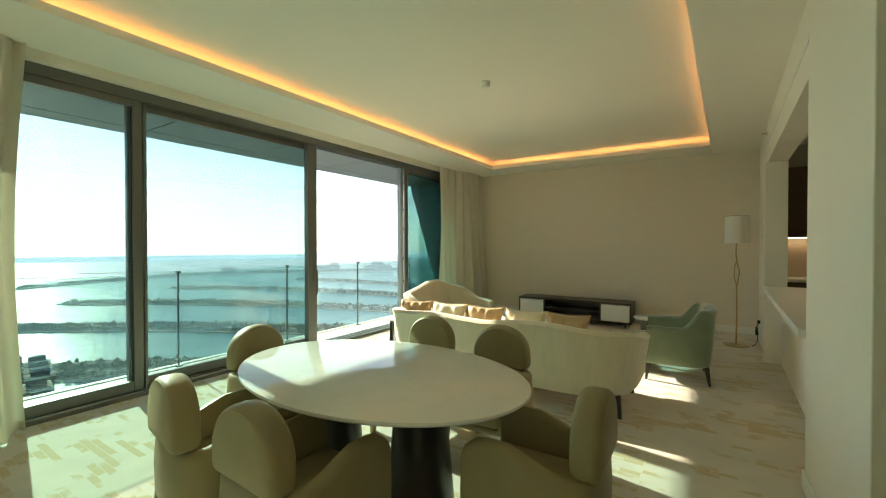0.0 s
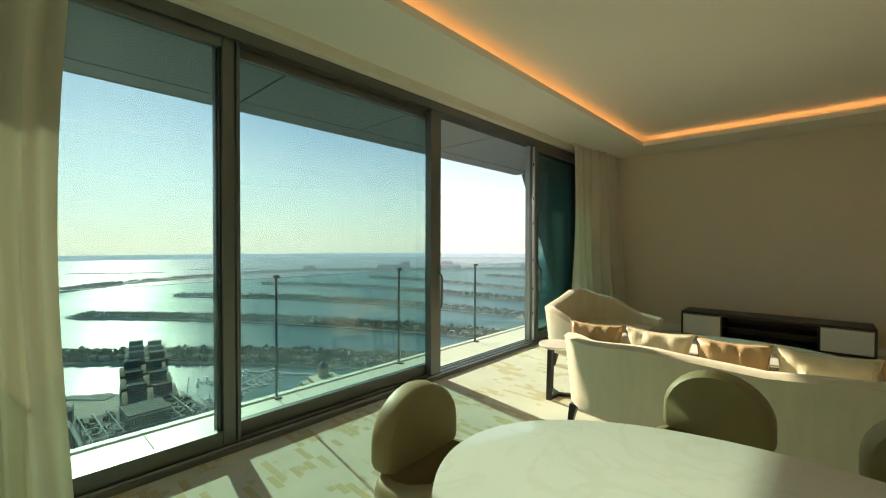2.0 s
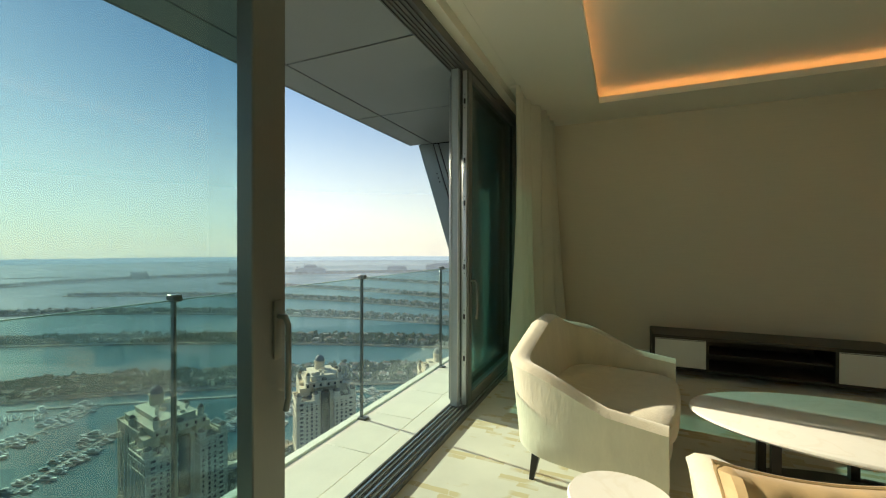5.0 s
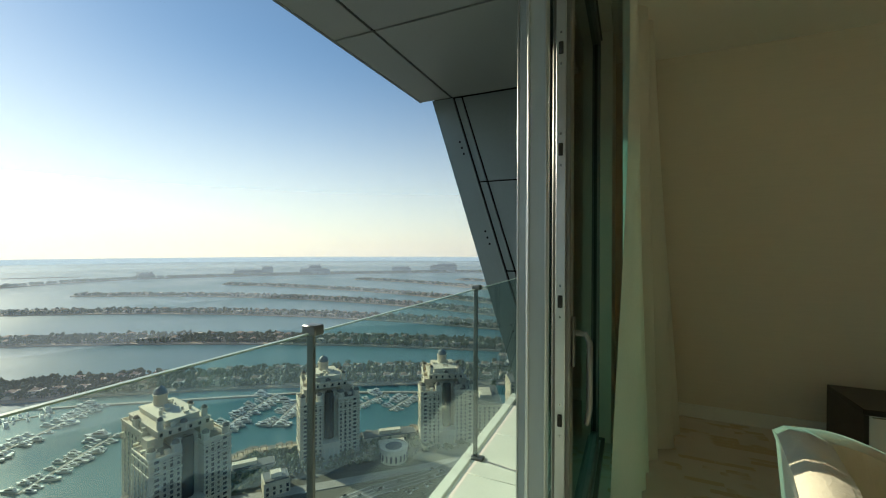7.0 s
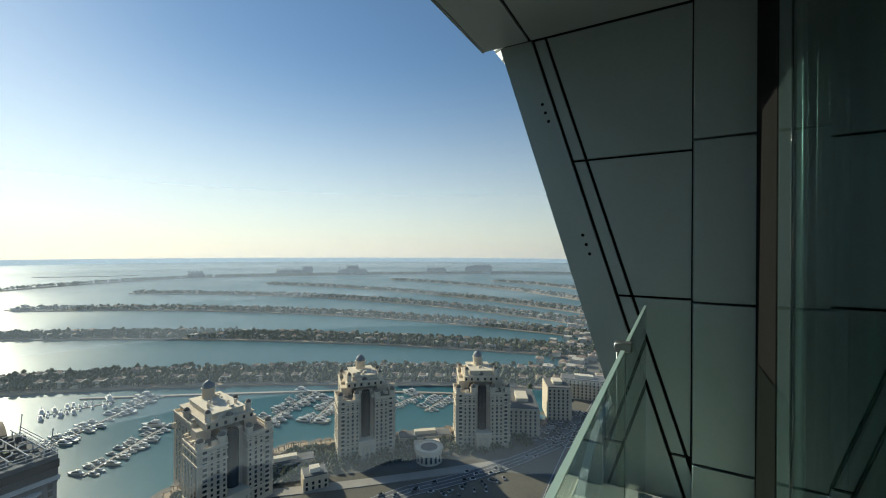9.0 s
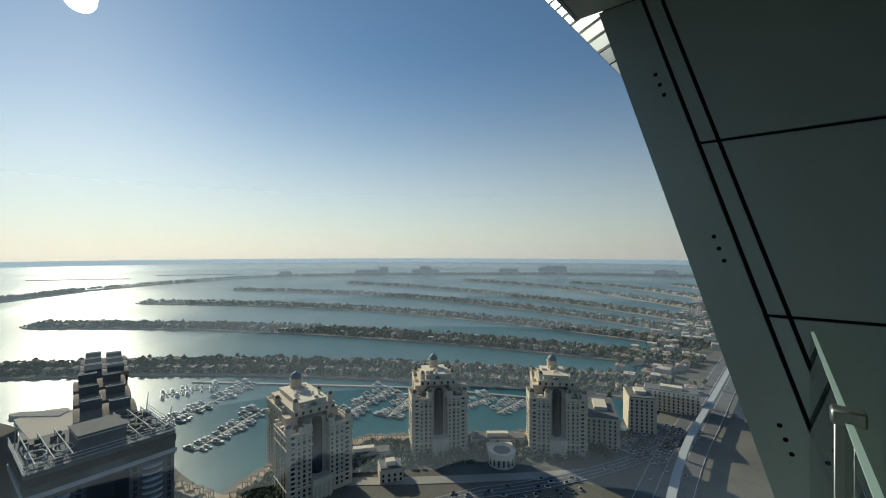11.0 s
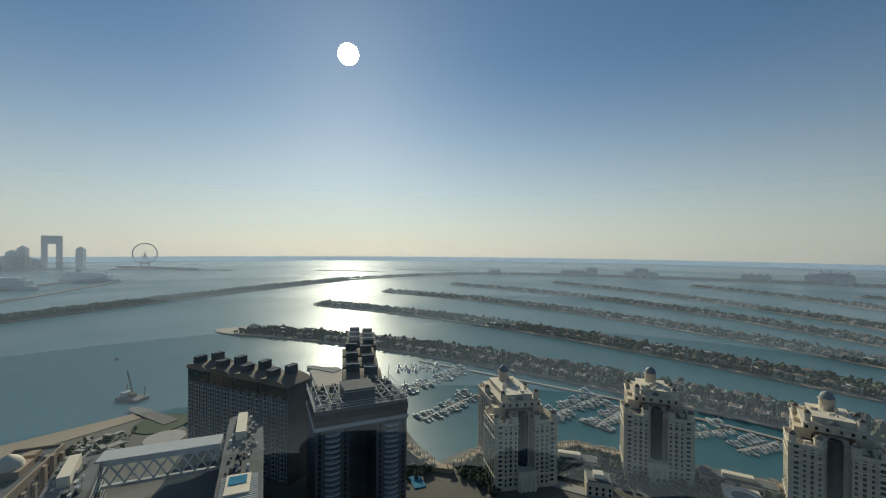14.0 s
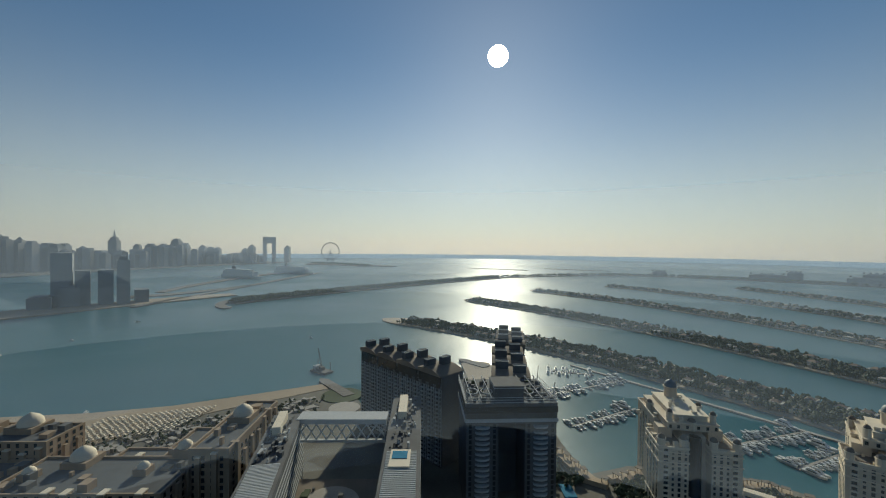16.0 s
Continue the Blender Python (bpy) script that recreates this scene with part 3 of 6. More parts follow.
for x, m, w, a, s, word in ((1.66, M_SATIN_TAN, 0.44, 7, 1, "tan"), (2.13, M_SATIN_CREAM, 0.48, -3, 2, "cream"), (2.60, M_SATIN_TAN, 0.44, 3, 3, "tan"), (3.06, M_SATIN_CREAM, 0.48, -4, 4, "cream"), (3.50, M_SATIN_TAN, 0.44, -2, 5, "tan")):
    pillow(word + " satin pillow leaning on the sofa back", m, (x, 2.63, 0.625), w, 0.35, 0.16, 16, a, s)

ct = thing("coffee_table", "large oval white marble coffee table on a dark base", "coffee table", (2.45, 4.22, 0))
part("tabletop", loft([circle(0, 0, z, 0.87 * k, 0.50 * k, 80) for z, k in ((0.392, 0.97), (0.394, 0.985), (0.405, 1), (0.415, 0.996), (0.42, 0.985))]), M_MARBLE, ct, "white marble top")
part("base_ring", loft([circle(0, 0, 0, 0.60, 0.30, 48), circle(0, 0, 0.02, 0.60, 0.30, 48)]), M_BLACK, ct)
for a in (30, 90, 150, 210, 270, 330):
    x, y = 0.55 * math.cos(radians(a)), 0.26 * math.sin(radians(a))
    part("leg", taper(x, y, 0.02, 0.392, 0.03, 0.03, 0, 0, 4), M_BLACK, ct)

sdt = thing("side_table", "round white-topped side table on a black three-leg frame", "side table", (1.205, 2.88, 0))
part("tabletop", lathe([(0.172, 0.475), (0.180, 0.48), (0.182, 0.492), (0.176, 0.50)], 48), M_MARBLE, sdt, "white marble top")
part("top_plate", lathe([(0.13, 0.466), (0.13, 0.4745)], 32), M_BLACK, sdt)
for a in (265, 25, 145):
    ca, sa = math.cos(radians(a)), math.sin(radians(a))
    g = bmesh.new()
    loft([[(r * ca - k * sa, r * sa + k * ca, z) for r, k in ((0.115 + 0.02 * (1 - z / 0.47), -0.022), (0.150 + 0.02 * (1 - z / 0.47), -0.022), (0.150 + 0.02 * (1 - z / 0.47), 0.022), (0.115 + 0.02 * (1 - z / 0.47), 0.022))] for z in (0.0, 0.466)], bm=g)
    part("leg", g, M_BLACK, sdt)
    g = bmesh.new()
    loft([[(r * ca - k * sa, r * sa + k * ca, z) for k, z in ((-0.018, 0.002), (0.018, 0.002), (0.018, 0.03), (-0.018, 0.03))] for r in (0.0, 0.118)], bm=g)
    part("foot_bar", g, M_BLACK, sdt)

st2 = thing("side_table", "small round side table with a dark drum base", "side table", (4.03, 4.70, 0))
part("tabletop", lathe([(0.20, 0.48), (0.21, 0.485), (0.212, 0.497), (0.205, 0.503)], 48), M_MARBLE, st2, "white marble top")
part("drum", lathe([(0.14, 0), (0.15, 0.01), (0.12, 0.28), (0.13, 0.479)], 32), M_ESP, st2, "dark drum base")

tv = thing("media_console", "long espresso media console with white end doors", "console", (2.53, 6.56, 0))
part("top", box(-1.03, 1.03, -0.25, 0.25, 0.405, 0.44, 0.004, 1), M_ESP, tv, "dark espresso oak top")
part("bottom", box(-1.03, 1.03, -0.25, 0.25, 0.075, 0.105, 0.004, 1), M_ESP, tv)
for x in (-1.03, -0.53, 0.505, 1.005):
    part("side_panel", box(x, x + 0.025, -0.25, 0.25, 0.105, 0.405), M_ESP, tv)
part("back_panel", box(-1.005, 1.005, 0.225, 0.245, 0.105, 0.405), M_ESP, tv)
part("shelf", box(-0.504, 0.504, -0.20, 0.224, 0.245, 0.262), M_ESP, tv)
for x0, x1 in ((-1.003, -0.532), (0.531, 1.003)):
    d = part("door", box(x0, x1, -0.252, -0.232, 0.108, 0.402, 0.003, 1), M_WHITE, tv, "white lacquered door")
    part("edge_pull", box(x0 + 0.01, x1 - 0.01, -0.256, -0.2525, 0.394, 0.401), M_STEEL, d)
for x in (-0.93, 0.93):
    for y in (-0.19, 0.19):
        part("foot", taper(x, y, 0, 0.075, 0.02, 0.028), M_ESP, tv)

# floor lamp with a twisted stem, cable and socket
fl = thing("floor_lamp", "brass floor lamp with a looped stem and plastic-wrapped white shade", "lamp", (5.02, 5.95, 0))
part("base", lathe([(0.155, 0), (0.16, 0.006), (0.155, 0.016), (0.03, 0.026), (0.012, 0.04)], 40), M_GOLD, fl, "round brass base")
part("stem", tube([(0, 0, 0.03), (0.004, 0, 0.35), (0, 0, 0.88)], 0.011), M_GOLD, fl)
for s in (1, -1):
    part("stem_loop", tube([(s * 0.028 * math.sin(math.pi * k / 14) + 0.004 * math.sin(k), s * 0.01 * math.sin(2 * math.pi * k / 14), 0.87 + 0.37 * k / 14) for k in range(15)], 0.009), M_GOLD, fl)
part("upper_stem", tube([(0, 0, 1.235), (-0.012, 0, 1.36), (0, 0, 1.56)], 0.01), M_GOLD, fl)
sh = bmesh.new()
loft([circle(0, 0, z, r, None, 48) for r, z in ((0.150, 1.49), (0.150, 1.88), (0.146, 1.88), (0.146, 1.49), (0.150, 1.49))], caps=False, bm=sh)
part("shade", sh, M_SHADE, fl, "white drum shade still in plastic wrap")
part("shade_ring", tube(circle(0, 0, 1.885, 0.148, None, 32) + [(0.148, 0, 1.885)], 0.004, 6), M_STEEL, fl)
for a in (0, 120, 240):
    part("spider", tube([(0, 0, 1.56), (0.146 * math.cos(radians(a)), 0.146 * math.sin(radians(a)), 1.86)], 0.003, 6), M_STEEL, fl)
cb = thing("lamp_cable", "black lamp cable coiled beside the wall socket", "cable", (5.255, 6.0, 0))
pts = [(-0.05, -0.02, 0.006), (0.0, 0.10, 0.006), (0.035, 0.22, 0.05), (0.05, 0.30, 0.16)]
pts += [(0.045 - 0.012 * (k % 3), 0.33 + 0.055 * math.cos(k * 0.8), 0.17 + 0.06 * math.sin(k * 0.8)) for k in range(26)]
pts += [(0.05, 0.36, 0.27), (0.06, 0.37, 0.30)]
part("cord", tube(pts, 0.005, 6), M_RUBBER, cb)
part("plug", box(0.045, 0.078, 0.35, 0.39, 0.28, 0.33, 0.006), M_RUBBER, cb)
so = thing("wall_socket", "white plastic wall socket", "socket", (5.342, 6.37, 0.32))
part("faceplate", box(-0.009, 0, -0.045, 0.045, -0.045, 0.045, 0.003), M_PLASTIC, so)
part("rocker_switch", box(-0.013, -0.009, -0.02, 0.0, 0.015, 0.035, 0.001), M_PLASTIC, so)

sm = thing("smoke_detector", "white round smoke detector on the ceiling", "smoke detector", (2.69, 2.48, ZT))
part("mount", lathe([(0.055, 0.0), (0.055, -0.012)][::-1], 32), M_PLASTIC, sm)
part("head", lathe([(0.030, -0.06), (0.043, -0.052), (0.048, -0.03), (0.048, -0.0125)], 32), M_PLASTIC, sm)
part("vent_ring", lathe([(0.044, -0.043), (0.0455, -0.035)], 32), M_RUBBER, sm)
sp = thing("sprinkler", "small chrome sidewall sprinkler under the lintel", "sprinkler", (5.282, 5.12, 2.86))
part("rosette", tube([(0, 0, 0), (-0.008, 0, 0)], 0.03, 20), M_PLASTIC, sp)
part("nozzle", tube([(-0.008, 0, 0), (-0.05, 0, 0)], 0.008, 10), M_STEEL, sp)
part("deflector", box(-0.055, -0.05, -0.015, 0.015, -0.01, 0.012), M_STEEL, sp)

# kitchen behind the pass-through
kc = thing("kitchen_counter", "white stone kitchen counter in the pass-through", "counter", (0, 0, 0))
part("worktop", slant(5.235, 5.9, 1.91, 5.074, 0.903, 0.955, bmesh.new(), 5.074), M_WHITE, kc, "white stone worktop")
part("panel", box(5.54, 5.80, 1.95, 5.07, 0.0, 0.902), M_PAINT, kc)
kb = thing("kitchen_cabinet", "brown veneer wall cabinets above a tan backsplash", "cabinet", (0, 0, 0))
part("upper_cabinet", box(5.60, 7.8, 6.55, 6.95, 1.58, 2.62, 0.004, 1), M_BROWN, kb, "dark brown upper cabinets")
part("backsplash", box(5.60, 7.8, 6.92, 6.975, 0.97, 1.578), M_SPLASH, kb)
part("under_light", box(5.6, 7.7, 6.80, 6.84, 1.568, 1.578), glow_mat("warm_under_light", (1.0, 0.76, 0.48), 3.0), kb, "warm strip light under the cabinets")
part("base_cabinet", box(5.60, 7.8, 6.35, 6.91, 0.0, 0.925, 0.004, 1), M_BROWN, kb)
part("worktop", box(5.60, 7.8, 6.33, 6.918, 0.928, 0.968, 0.004, 1), M_WHITE, kb)


# ---- balcony ----
bal = thing("balcony", "narrow balcony with cream stone tiles", "balcony", kind="structure")
part("slab", box(-0.80, -0.158, YB, 6.86, -0.25, -0.022), M_SOFFIT, bal, smooth=False)
part("nosing", box(-0.94, -0.8005, YB, 6.87, -0.32, -0.24, 0.004, 1), M_SOFFIT, bal)
part("threshold", box(-0.32, -0.158, YB, 6.80, -0.0215, 0.004, 0.003, 1), M_TILE, bal)
part("kerb", box(-0.80, -0.735, YB, 6.86, -0.0215, 0.012, 0.003, 1), M_TILE, bal)
rail = thing("railing", "frameless glass balustrade with slim steel posts and handrail", "railing", kind="structure")
POSTS = [1.027 + 1.522 * i - (0.025 if i == 2 else 0.0) for i in range(-3, 4)] + [8.0]
for y, y2 in zip(POSTS, POSTS[1:]):
    p = part("post", box(-0.732, -0.703, y - 0.006, y + 0.006, -0.0215, 1.125, 0.002, 1), M_POST, rail)
    part("clamp_cap", box(-0.738, -0.682, y - 0.022, y + 0.022, 1.124, 1.157, 0.004, 1), M_POST, p)
    part("base_shoe", box(-0.745, -0.66, y - 0.03, y + 0.03, -0.0212, 0.012, 0.003, 1), M_ALU, p)
    y1 = min(y2 - 0.012, 6.86)
    if y1 - y > 0.3:
        part("pane", box(-0.716, -0.704, y + 0.012, y1, 0.01, 1.128), M_RAIL_GLASS, rail, "clear green-edged glass", False)
for y, y2 in zip(POSTS, POSTS[1:]):
    if min(y2, 6.86) - y > 0.3:
        part("glass_edge", box(-0.716, -0.704, y + 0.023, min(y2 - 0.023, 6.86), 1.1285, 1.1325), M_EDGE, rail, "pale green polished glass edge", False)
dr = thing("floor_drain", "small square steel floor drain in the tiles", "drain", (-0.46, 6.45, -0.0195), kind="structure")
part("grate", box(-0.05, 0.05, -0.05, 0.05, 0.001, 0.003), M_STEEL, dr)
for k in range(4):
    part("slot", box(-0.035, 0.035, -0.033 + k * 0.02, -0.026 + k * 0.02, 0.003, 0.0034), M_JOINT, dr)

# soffit: metal panels with dark joints
sf = thing("balcony_soffit", "dark grey metal soffit panels with black joints", "soffit", kind="structure")
part("backing", box(-1.80, -0.145, YB - 6, 6.885, 2.965, 3.30), M_JOINT, sf, smooth=False)
ys = [-9.4 + 1.487 * i for i in range(11)] + [6.975]
for a, b_ in zip(ys, ys[1:]):
    part("panel", box(-1.447, -0.16, a + 0.010, min(b_ - 0.010, 6.88), 2.948, 2.966, 0.002, 1), M_SOFFIT, sf)
    part("panel", box(-1.80, -1.467, a + 0.010, min(b_ - 0.010, 6.88), 2.948, 2.966, 0.002, 1), M_SOFFIT, sf)
part("fascia", box(-1.825, -1.802, YB - 6, 6.885, 2.945, 3.5, 0.003, 1), M_CLAD, sf)

# raking end wall of the balcony: panels cut by a leaning edge
ew = thing("balcony_end_wall", "raking grey metal clad end wall with black joints", "wall", kind="structure")
LEAN, X0 = 0.318, -0.742           # run per metre of height; foot of the outer edge
part("backing", loft([[(X0 + 0.02 - LEAN * z, 6.905, z), (-0.16, 6.905, z), (-0.16, 7.25, z), (X0 + 0.02 - LEAN * z, 7.25, z)] for z in (-6.0, 0.0, 3.6)]), M_JOINT, ew, smooth=False)


def raked(xa, la, xb, lb, z0, z1, y0=6.885, y1=6.906, bm=None):
    """Panel between two edges x = xa - la * z and xb - lb * z."""
    return loft([[(xa - la * z, y0, z), (xb - lb * z, y0, z), (xb - lb * z, y1, z), (xa - la * z, y1, z)] for z in (z0, z1)], bm=bm)


zs = (-6.0, -4.6, -3.1, -1.6, 0.245, 1.180, 2.065, 2.943)
part("edge_panel", raked(X0, LEAN, X0 + 0.233, LEAN, -6, 2.943, 6.880, 7.25), M_CLAD, ew)
for z0, z1 in zip(zs, zs[1:]):
    part("strip_panel", raked(X0 + 0.253, LEAN, X0 + 0.322, LEAN, z0 + 0.008, z1 - 0.008), M_CLAD, ew)
    if z1 > 0.3:
        part("panel", raked(X0 + 0.342, LEAN, -0.47, 0, z0 + 0.008, z1 - 0.008), M_CLAD, ew)
part("corner_column", box(-0.462, -0.17, 6.81, 6.905, -0.02, 0.235, 0.002, 1), M_CLAD, ew)
for z0, z1 in ((0.25, 1.165), (1.178, 2.10), (2.113, 2.945)):
    part("corner_column", box(-0.462, -0.17, 6.81, 6.905, z0, z1, 0.002, 1), M_CLAD, ew)
for cx, cz in ((-1.064, 1.506), (-0.80, 0.60), (-1.34, 2.42)):
    for k in (-1, 0, 1):
        part("vent_hole", tube([(cx - k * 0.022, 6.8795, cz + k * 0.062), (cx - k * 0.022, 6.8785, cz + k * 0.062)], 0.011, 12), M_JOINT, ew)
cl = thing("facade_glazing", "dark reflective flush glazing beside the balcony column", "window", kind="structure")
part("reveal", box(-0.176, -0.158, 6.315, 6.80, 0.0, 2.945, 0.002, 1), M_JOINT, cl)
part("spandrel_pane", box(-0.172, -0.160, 6.085, 6.31, 0.05, 2.90, 0.002, 1), M_SPANDREL, cl, "opaque dark glass pane")
part("outer_pane", box(-0.168, -0.160, 5.20, 6.083, 0.05, 2.90), M_WINDOW, cl, "teal-tinted outer pane", False)
# pale louvred fin of the facade further along the tower
lv = thing("facade_louvre", "pale ribbed metal louvre high on the tower", "louvre", kind="structure")
fin = [Vector((-4.03, 11.06, 5.92)), Vector((-2.27, 9.5, 3.56)), Vector((-1.78, 8.72, 3.34)), Vector((-2.5, 9.5, 5.3))]
part("backing", loft([[(v.x, v.y + y, v.z) for v in fin] for y in (0.0, 0.2)]), M_JOINT, lv, smooth=False)
M_LOUVRE = mat("pale_louvre", (0.42, 0.45, 0.46), 0.4, 0.1, 0.04)
for k in range(9):
    q = [fin[0].lerp(fin[1], (k + 0.08) / 9), fin[0].lerp(fin[1], (k + 0.86) / 9), fin[3].lerp(fin[2], (k + 0.86) / 9), fin[3].lerp(fin[2], (k + 0.08) / 9)]
    part("slat", loft([[(v.x, v.y + y, v.z) for v in q] for y in (-0.06, -0.002)]), M_LOUVRE, lv)
solid("tower_body", box(-0.155, 32, -14, 7.2, -157, -0.26), M_CLAD, "grey clad body of the apartment tower", "building", smooth=False)
# balcony tiles
tile_mesh = mesh_of("tile", box(-0.198, 0.198, -0.298, 0.298, 0, 0.020, 0.002, 1), M_TILE)
for i in range(17):
    t_ = new("tile", tile_mesh)
    t_.location = (-0.527, YB + 0.3 + 0.60 * i, -0.0215)
    t_.parent = bal


# ---- sea, land and distance ----
SEA = -160.0


def water_mat():
    m = bpy.data.materials.new("sea_water")
    m.use_nodes = True
    nt = m.node_tree
    b = nt.nodes["Principled BSDF"]
    tc = nt.nodes.new("ShaderNodeTexCoord")
    big, mid, small = (nt.nodes.new("ShaderNodeTexNoise") for _ in range(3))
    for n, s, d in ((big, 0.004, 4), (mid, 0.12, 3), (small, 0.6, 3)):
        n.inputs["Scale"].default_value, n.inputs["Detail"].default_value = s, d
        nt.links.new(tc.outputs["Object"], n.inputs["Vector"])
    mx = nt.nodes.new("ShaderNodeMix")
    mx.data_type = "RGBA"
    mx.inputs[6].default_value, mx.inputs[7].default_value = (0.030, 0.100, 0.126, 1), (0.052, 0.150, 0.175, 1)
    nt.links.new(big.outputs[0], mx.inputs[0])
    nt.links.new(mx.outputs[2], b.inputs["Base Color"])
    rr = nt.nodes.new("ShaderNodeMapRange")
    rr.inputs[1].default_value, rr.inputs[2].default_value, rr.inputs[3].default_value, rr.inputs[4].default_value = 0.35, 0.7, 0.28, 0.42
    nt.links.new(big.outputs[0], rr.inputs[0])
    nt.links.new(rr.outputs[0], b.inputs["Roughness"])
    b.inputs["IOR"].default_value = 1.33
    b.inputs["Specular IOR Level"].default_value = 0.17
    ad = nt.nodes.new("ShaderNodeMath")
    ad.operation = "MULTIPLY_ADD"
    ad.inputs[1].default_value = 0.5
    nt.links.new(small.outputs[0], ad.inputs[0])
    nt.links.new(mid.outputs[0], ad.inputs[2])
    bp = nt.nodes.new("ShaderNodeBump")
    bp.inputs["Strength"].default_value, bp.inputs["Distance"].default_value = 0.4, 0.22
    nt.links.new(ad.outputs[0], bp.inputs["Height"])
    nt.links.new(bp.outputs[0], b.inputs["Normal"])
    return m


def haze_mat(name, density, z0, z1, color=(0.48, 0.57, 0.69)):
    """Tinted translucent sheet that stands in for distance haze, thinning with height."""
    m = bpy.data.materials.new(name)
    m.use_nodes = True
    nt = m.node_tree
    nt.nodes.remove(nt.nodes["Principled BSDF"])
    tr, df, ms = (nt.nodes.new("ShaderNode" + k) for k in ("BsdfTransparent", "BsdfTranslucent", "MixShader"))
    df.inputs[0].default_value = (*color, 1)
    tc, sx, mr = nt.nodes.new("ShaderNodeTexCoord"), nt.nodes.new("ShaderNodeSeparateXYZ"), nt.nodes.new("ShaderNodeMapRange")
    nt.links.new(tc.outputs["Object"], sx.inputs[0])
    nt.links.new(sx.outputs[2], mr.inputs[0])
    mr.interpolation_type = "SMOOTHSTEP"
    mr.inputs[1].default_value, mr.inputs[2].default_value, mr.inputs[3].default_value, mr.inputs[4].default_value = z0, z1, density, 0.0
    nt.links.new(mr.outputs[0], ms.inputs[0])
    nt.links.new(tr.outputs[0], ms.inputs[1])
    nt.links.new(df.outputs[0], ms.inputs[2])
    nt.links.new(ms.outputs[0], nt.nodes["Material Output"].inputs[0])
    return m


M_SEA = water_mat()
M_SAND = mat("pale_sand", (0.37, 0.30, 0.22), 0.9, 0, 0.2, 0.02, fine=0.6)
M_LAND = mat("city_ground", (0.14, 0.13, 0.105), 0.9, 0, 0.35, 0.03, fine=0.5)
M_ROAD = mat("asphalt", (0.13, 0.13, 0.133), 0.85, 0, 0.25, 0.08, fine=2)
M_ROADLINE = mat("road_paint", (0.6, 0.6, 0.58), 0.7)
M_LEAF = mat("foliage", (0.060, 0.075, 0.038), 0.8, 0, 0.45, 0.08, fine=1.0)
M_VILLA = mat("villa_render", (0.50, 0.45, 0.38), 0.8, 0, 0.3, 0.06, fine=0.4, rand=0.2)
M_VROOF = mat("villa_roof_tile", (0.24, 0.17, 0.12), 0.8, 0, 0.3, 0.05, fine=0.5, rand=0.2)
M_STONE = mat("beige_tower_stone", (0.60, 0.51, 0.385), 0.8, 0, 0.10, 0.1, fine=1.0)
M_STONE2 = mat("sand_tower_trim", (0.70, 0.61, 0.47), 0.8, 0, 0.1, 0.1)
M_WIN = mat("dark_window_glass", (0.02, 0.028, 0.034), 0.12, 0, 0.2, 0.3)
M_SLATE = mat("slate_facade", (0.115, 0.12, 0.125), 0.85, 0, 0.2, 0.1, fine=0.8, spec=0.2)
M_SLATE2 = mat("pale_balcony", (0.46, 0.47, 0.47), 0.85, 0, 0.1, 0.3, spec=0.2)
M_ROOFT = mat("tan_roof", (0.20, 0.165, 0.13), 0.95, 0, 0.2, 0.1)
M_ROOFG = mat("grey_roof", (0.13, 0.13, 0.13), 0.95, 0, 0.25, 0.1, fine=0.7)
M_HOTEL = mat("sandstone_render", (0.32, 0.24, 0.165), 0.8, 0, 0.15, 0.1, fine=0.8)
M_HULL = mat("white_gelcoat", (0.6, 0.6, 0.58), 0.45, 0, 0.04, 0.5)
M_POOL = mat("pool_water", (0.06, 0.22, 0.32), 0.1, 0, 0.1, 0.3)
M_FAR = mat("far_concrete", (0.22, 0.23, 0.24), 0.7, 0, 0.2, 0.02, fine=0.3, rand=0.25)
M_CAR = mat("car_paint", (0.45, 0.45, 0.46), 0.35, 0.2, 0.05, 1, rand=0.6)
M_LAWN = mat("lawn", (0.055, 0.075, 0.035), 0.9, 0, 0.3, 0.05, fine=1.0)
M_GARDEN = mat("shaded_garden", (0.075, 0.078, 0.05), 0.9, 0, 0.4, 0.06, fine=0.8)
M_PAVE = mat("pale_paving", (0.36, 0.33, 0.29), 0.85, 0, 0.2, 0.06, fine=0.8)
M_TAN = mat("tan_terrace_stone", (0.40, 0.31, 0.21), 0.85, 0, 0.2, 0.08, fine=0.8)
M_RIP = mat("grey_riprap", (0.17, 0.155, 0.14), 0.9, 0, 0.4, 0.3, fine=1.5)
M_SUN = bpy.data.materials.new("sun_surface")
M_SUN.use_nodes = True
sn = M_SUN.node_tree
sn.nodes.remove(sn.nodes["Principled BSDF"])
s_em, s_tr, s_ad = (sn.nodes.new("ShaderNode" + k) for k in ("Emission", "BsdfTransparent", "AddShader"))
s_em.inputs[0].default_value, s_em.inputs[1].default_value = (1.0, 0.93, 0.80, 1), 40.0
sn.links.new(s_em.outputs[0], s_ad.inputs[0])
sn.links.new(s_tr.outputs[0], s_ad.inputs[1])
sn.links.new(s_ad.outputs[0], sn.nodes["Material Output"].inputs[0])

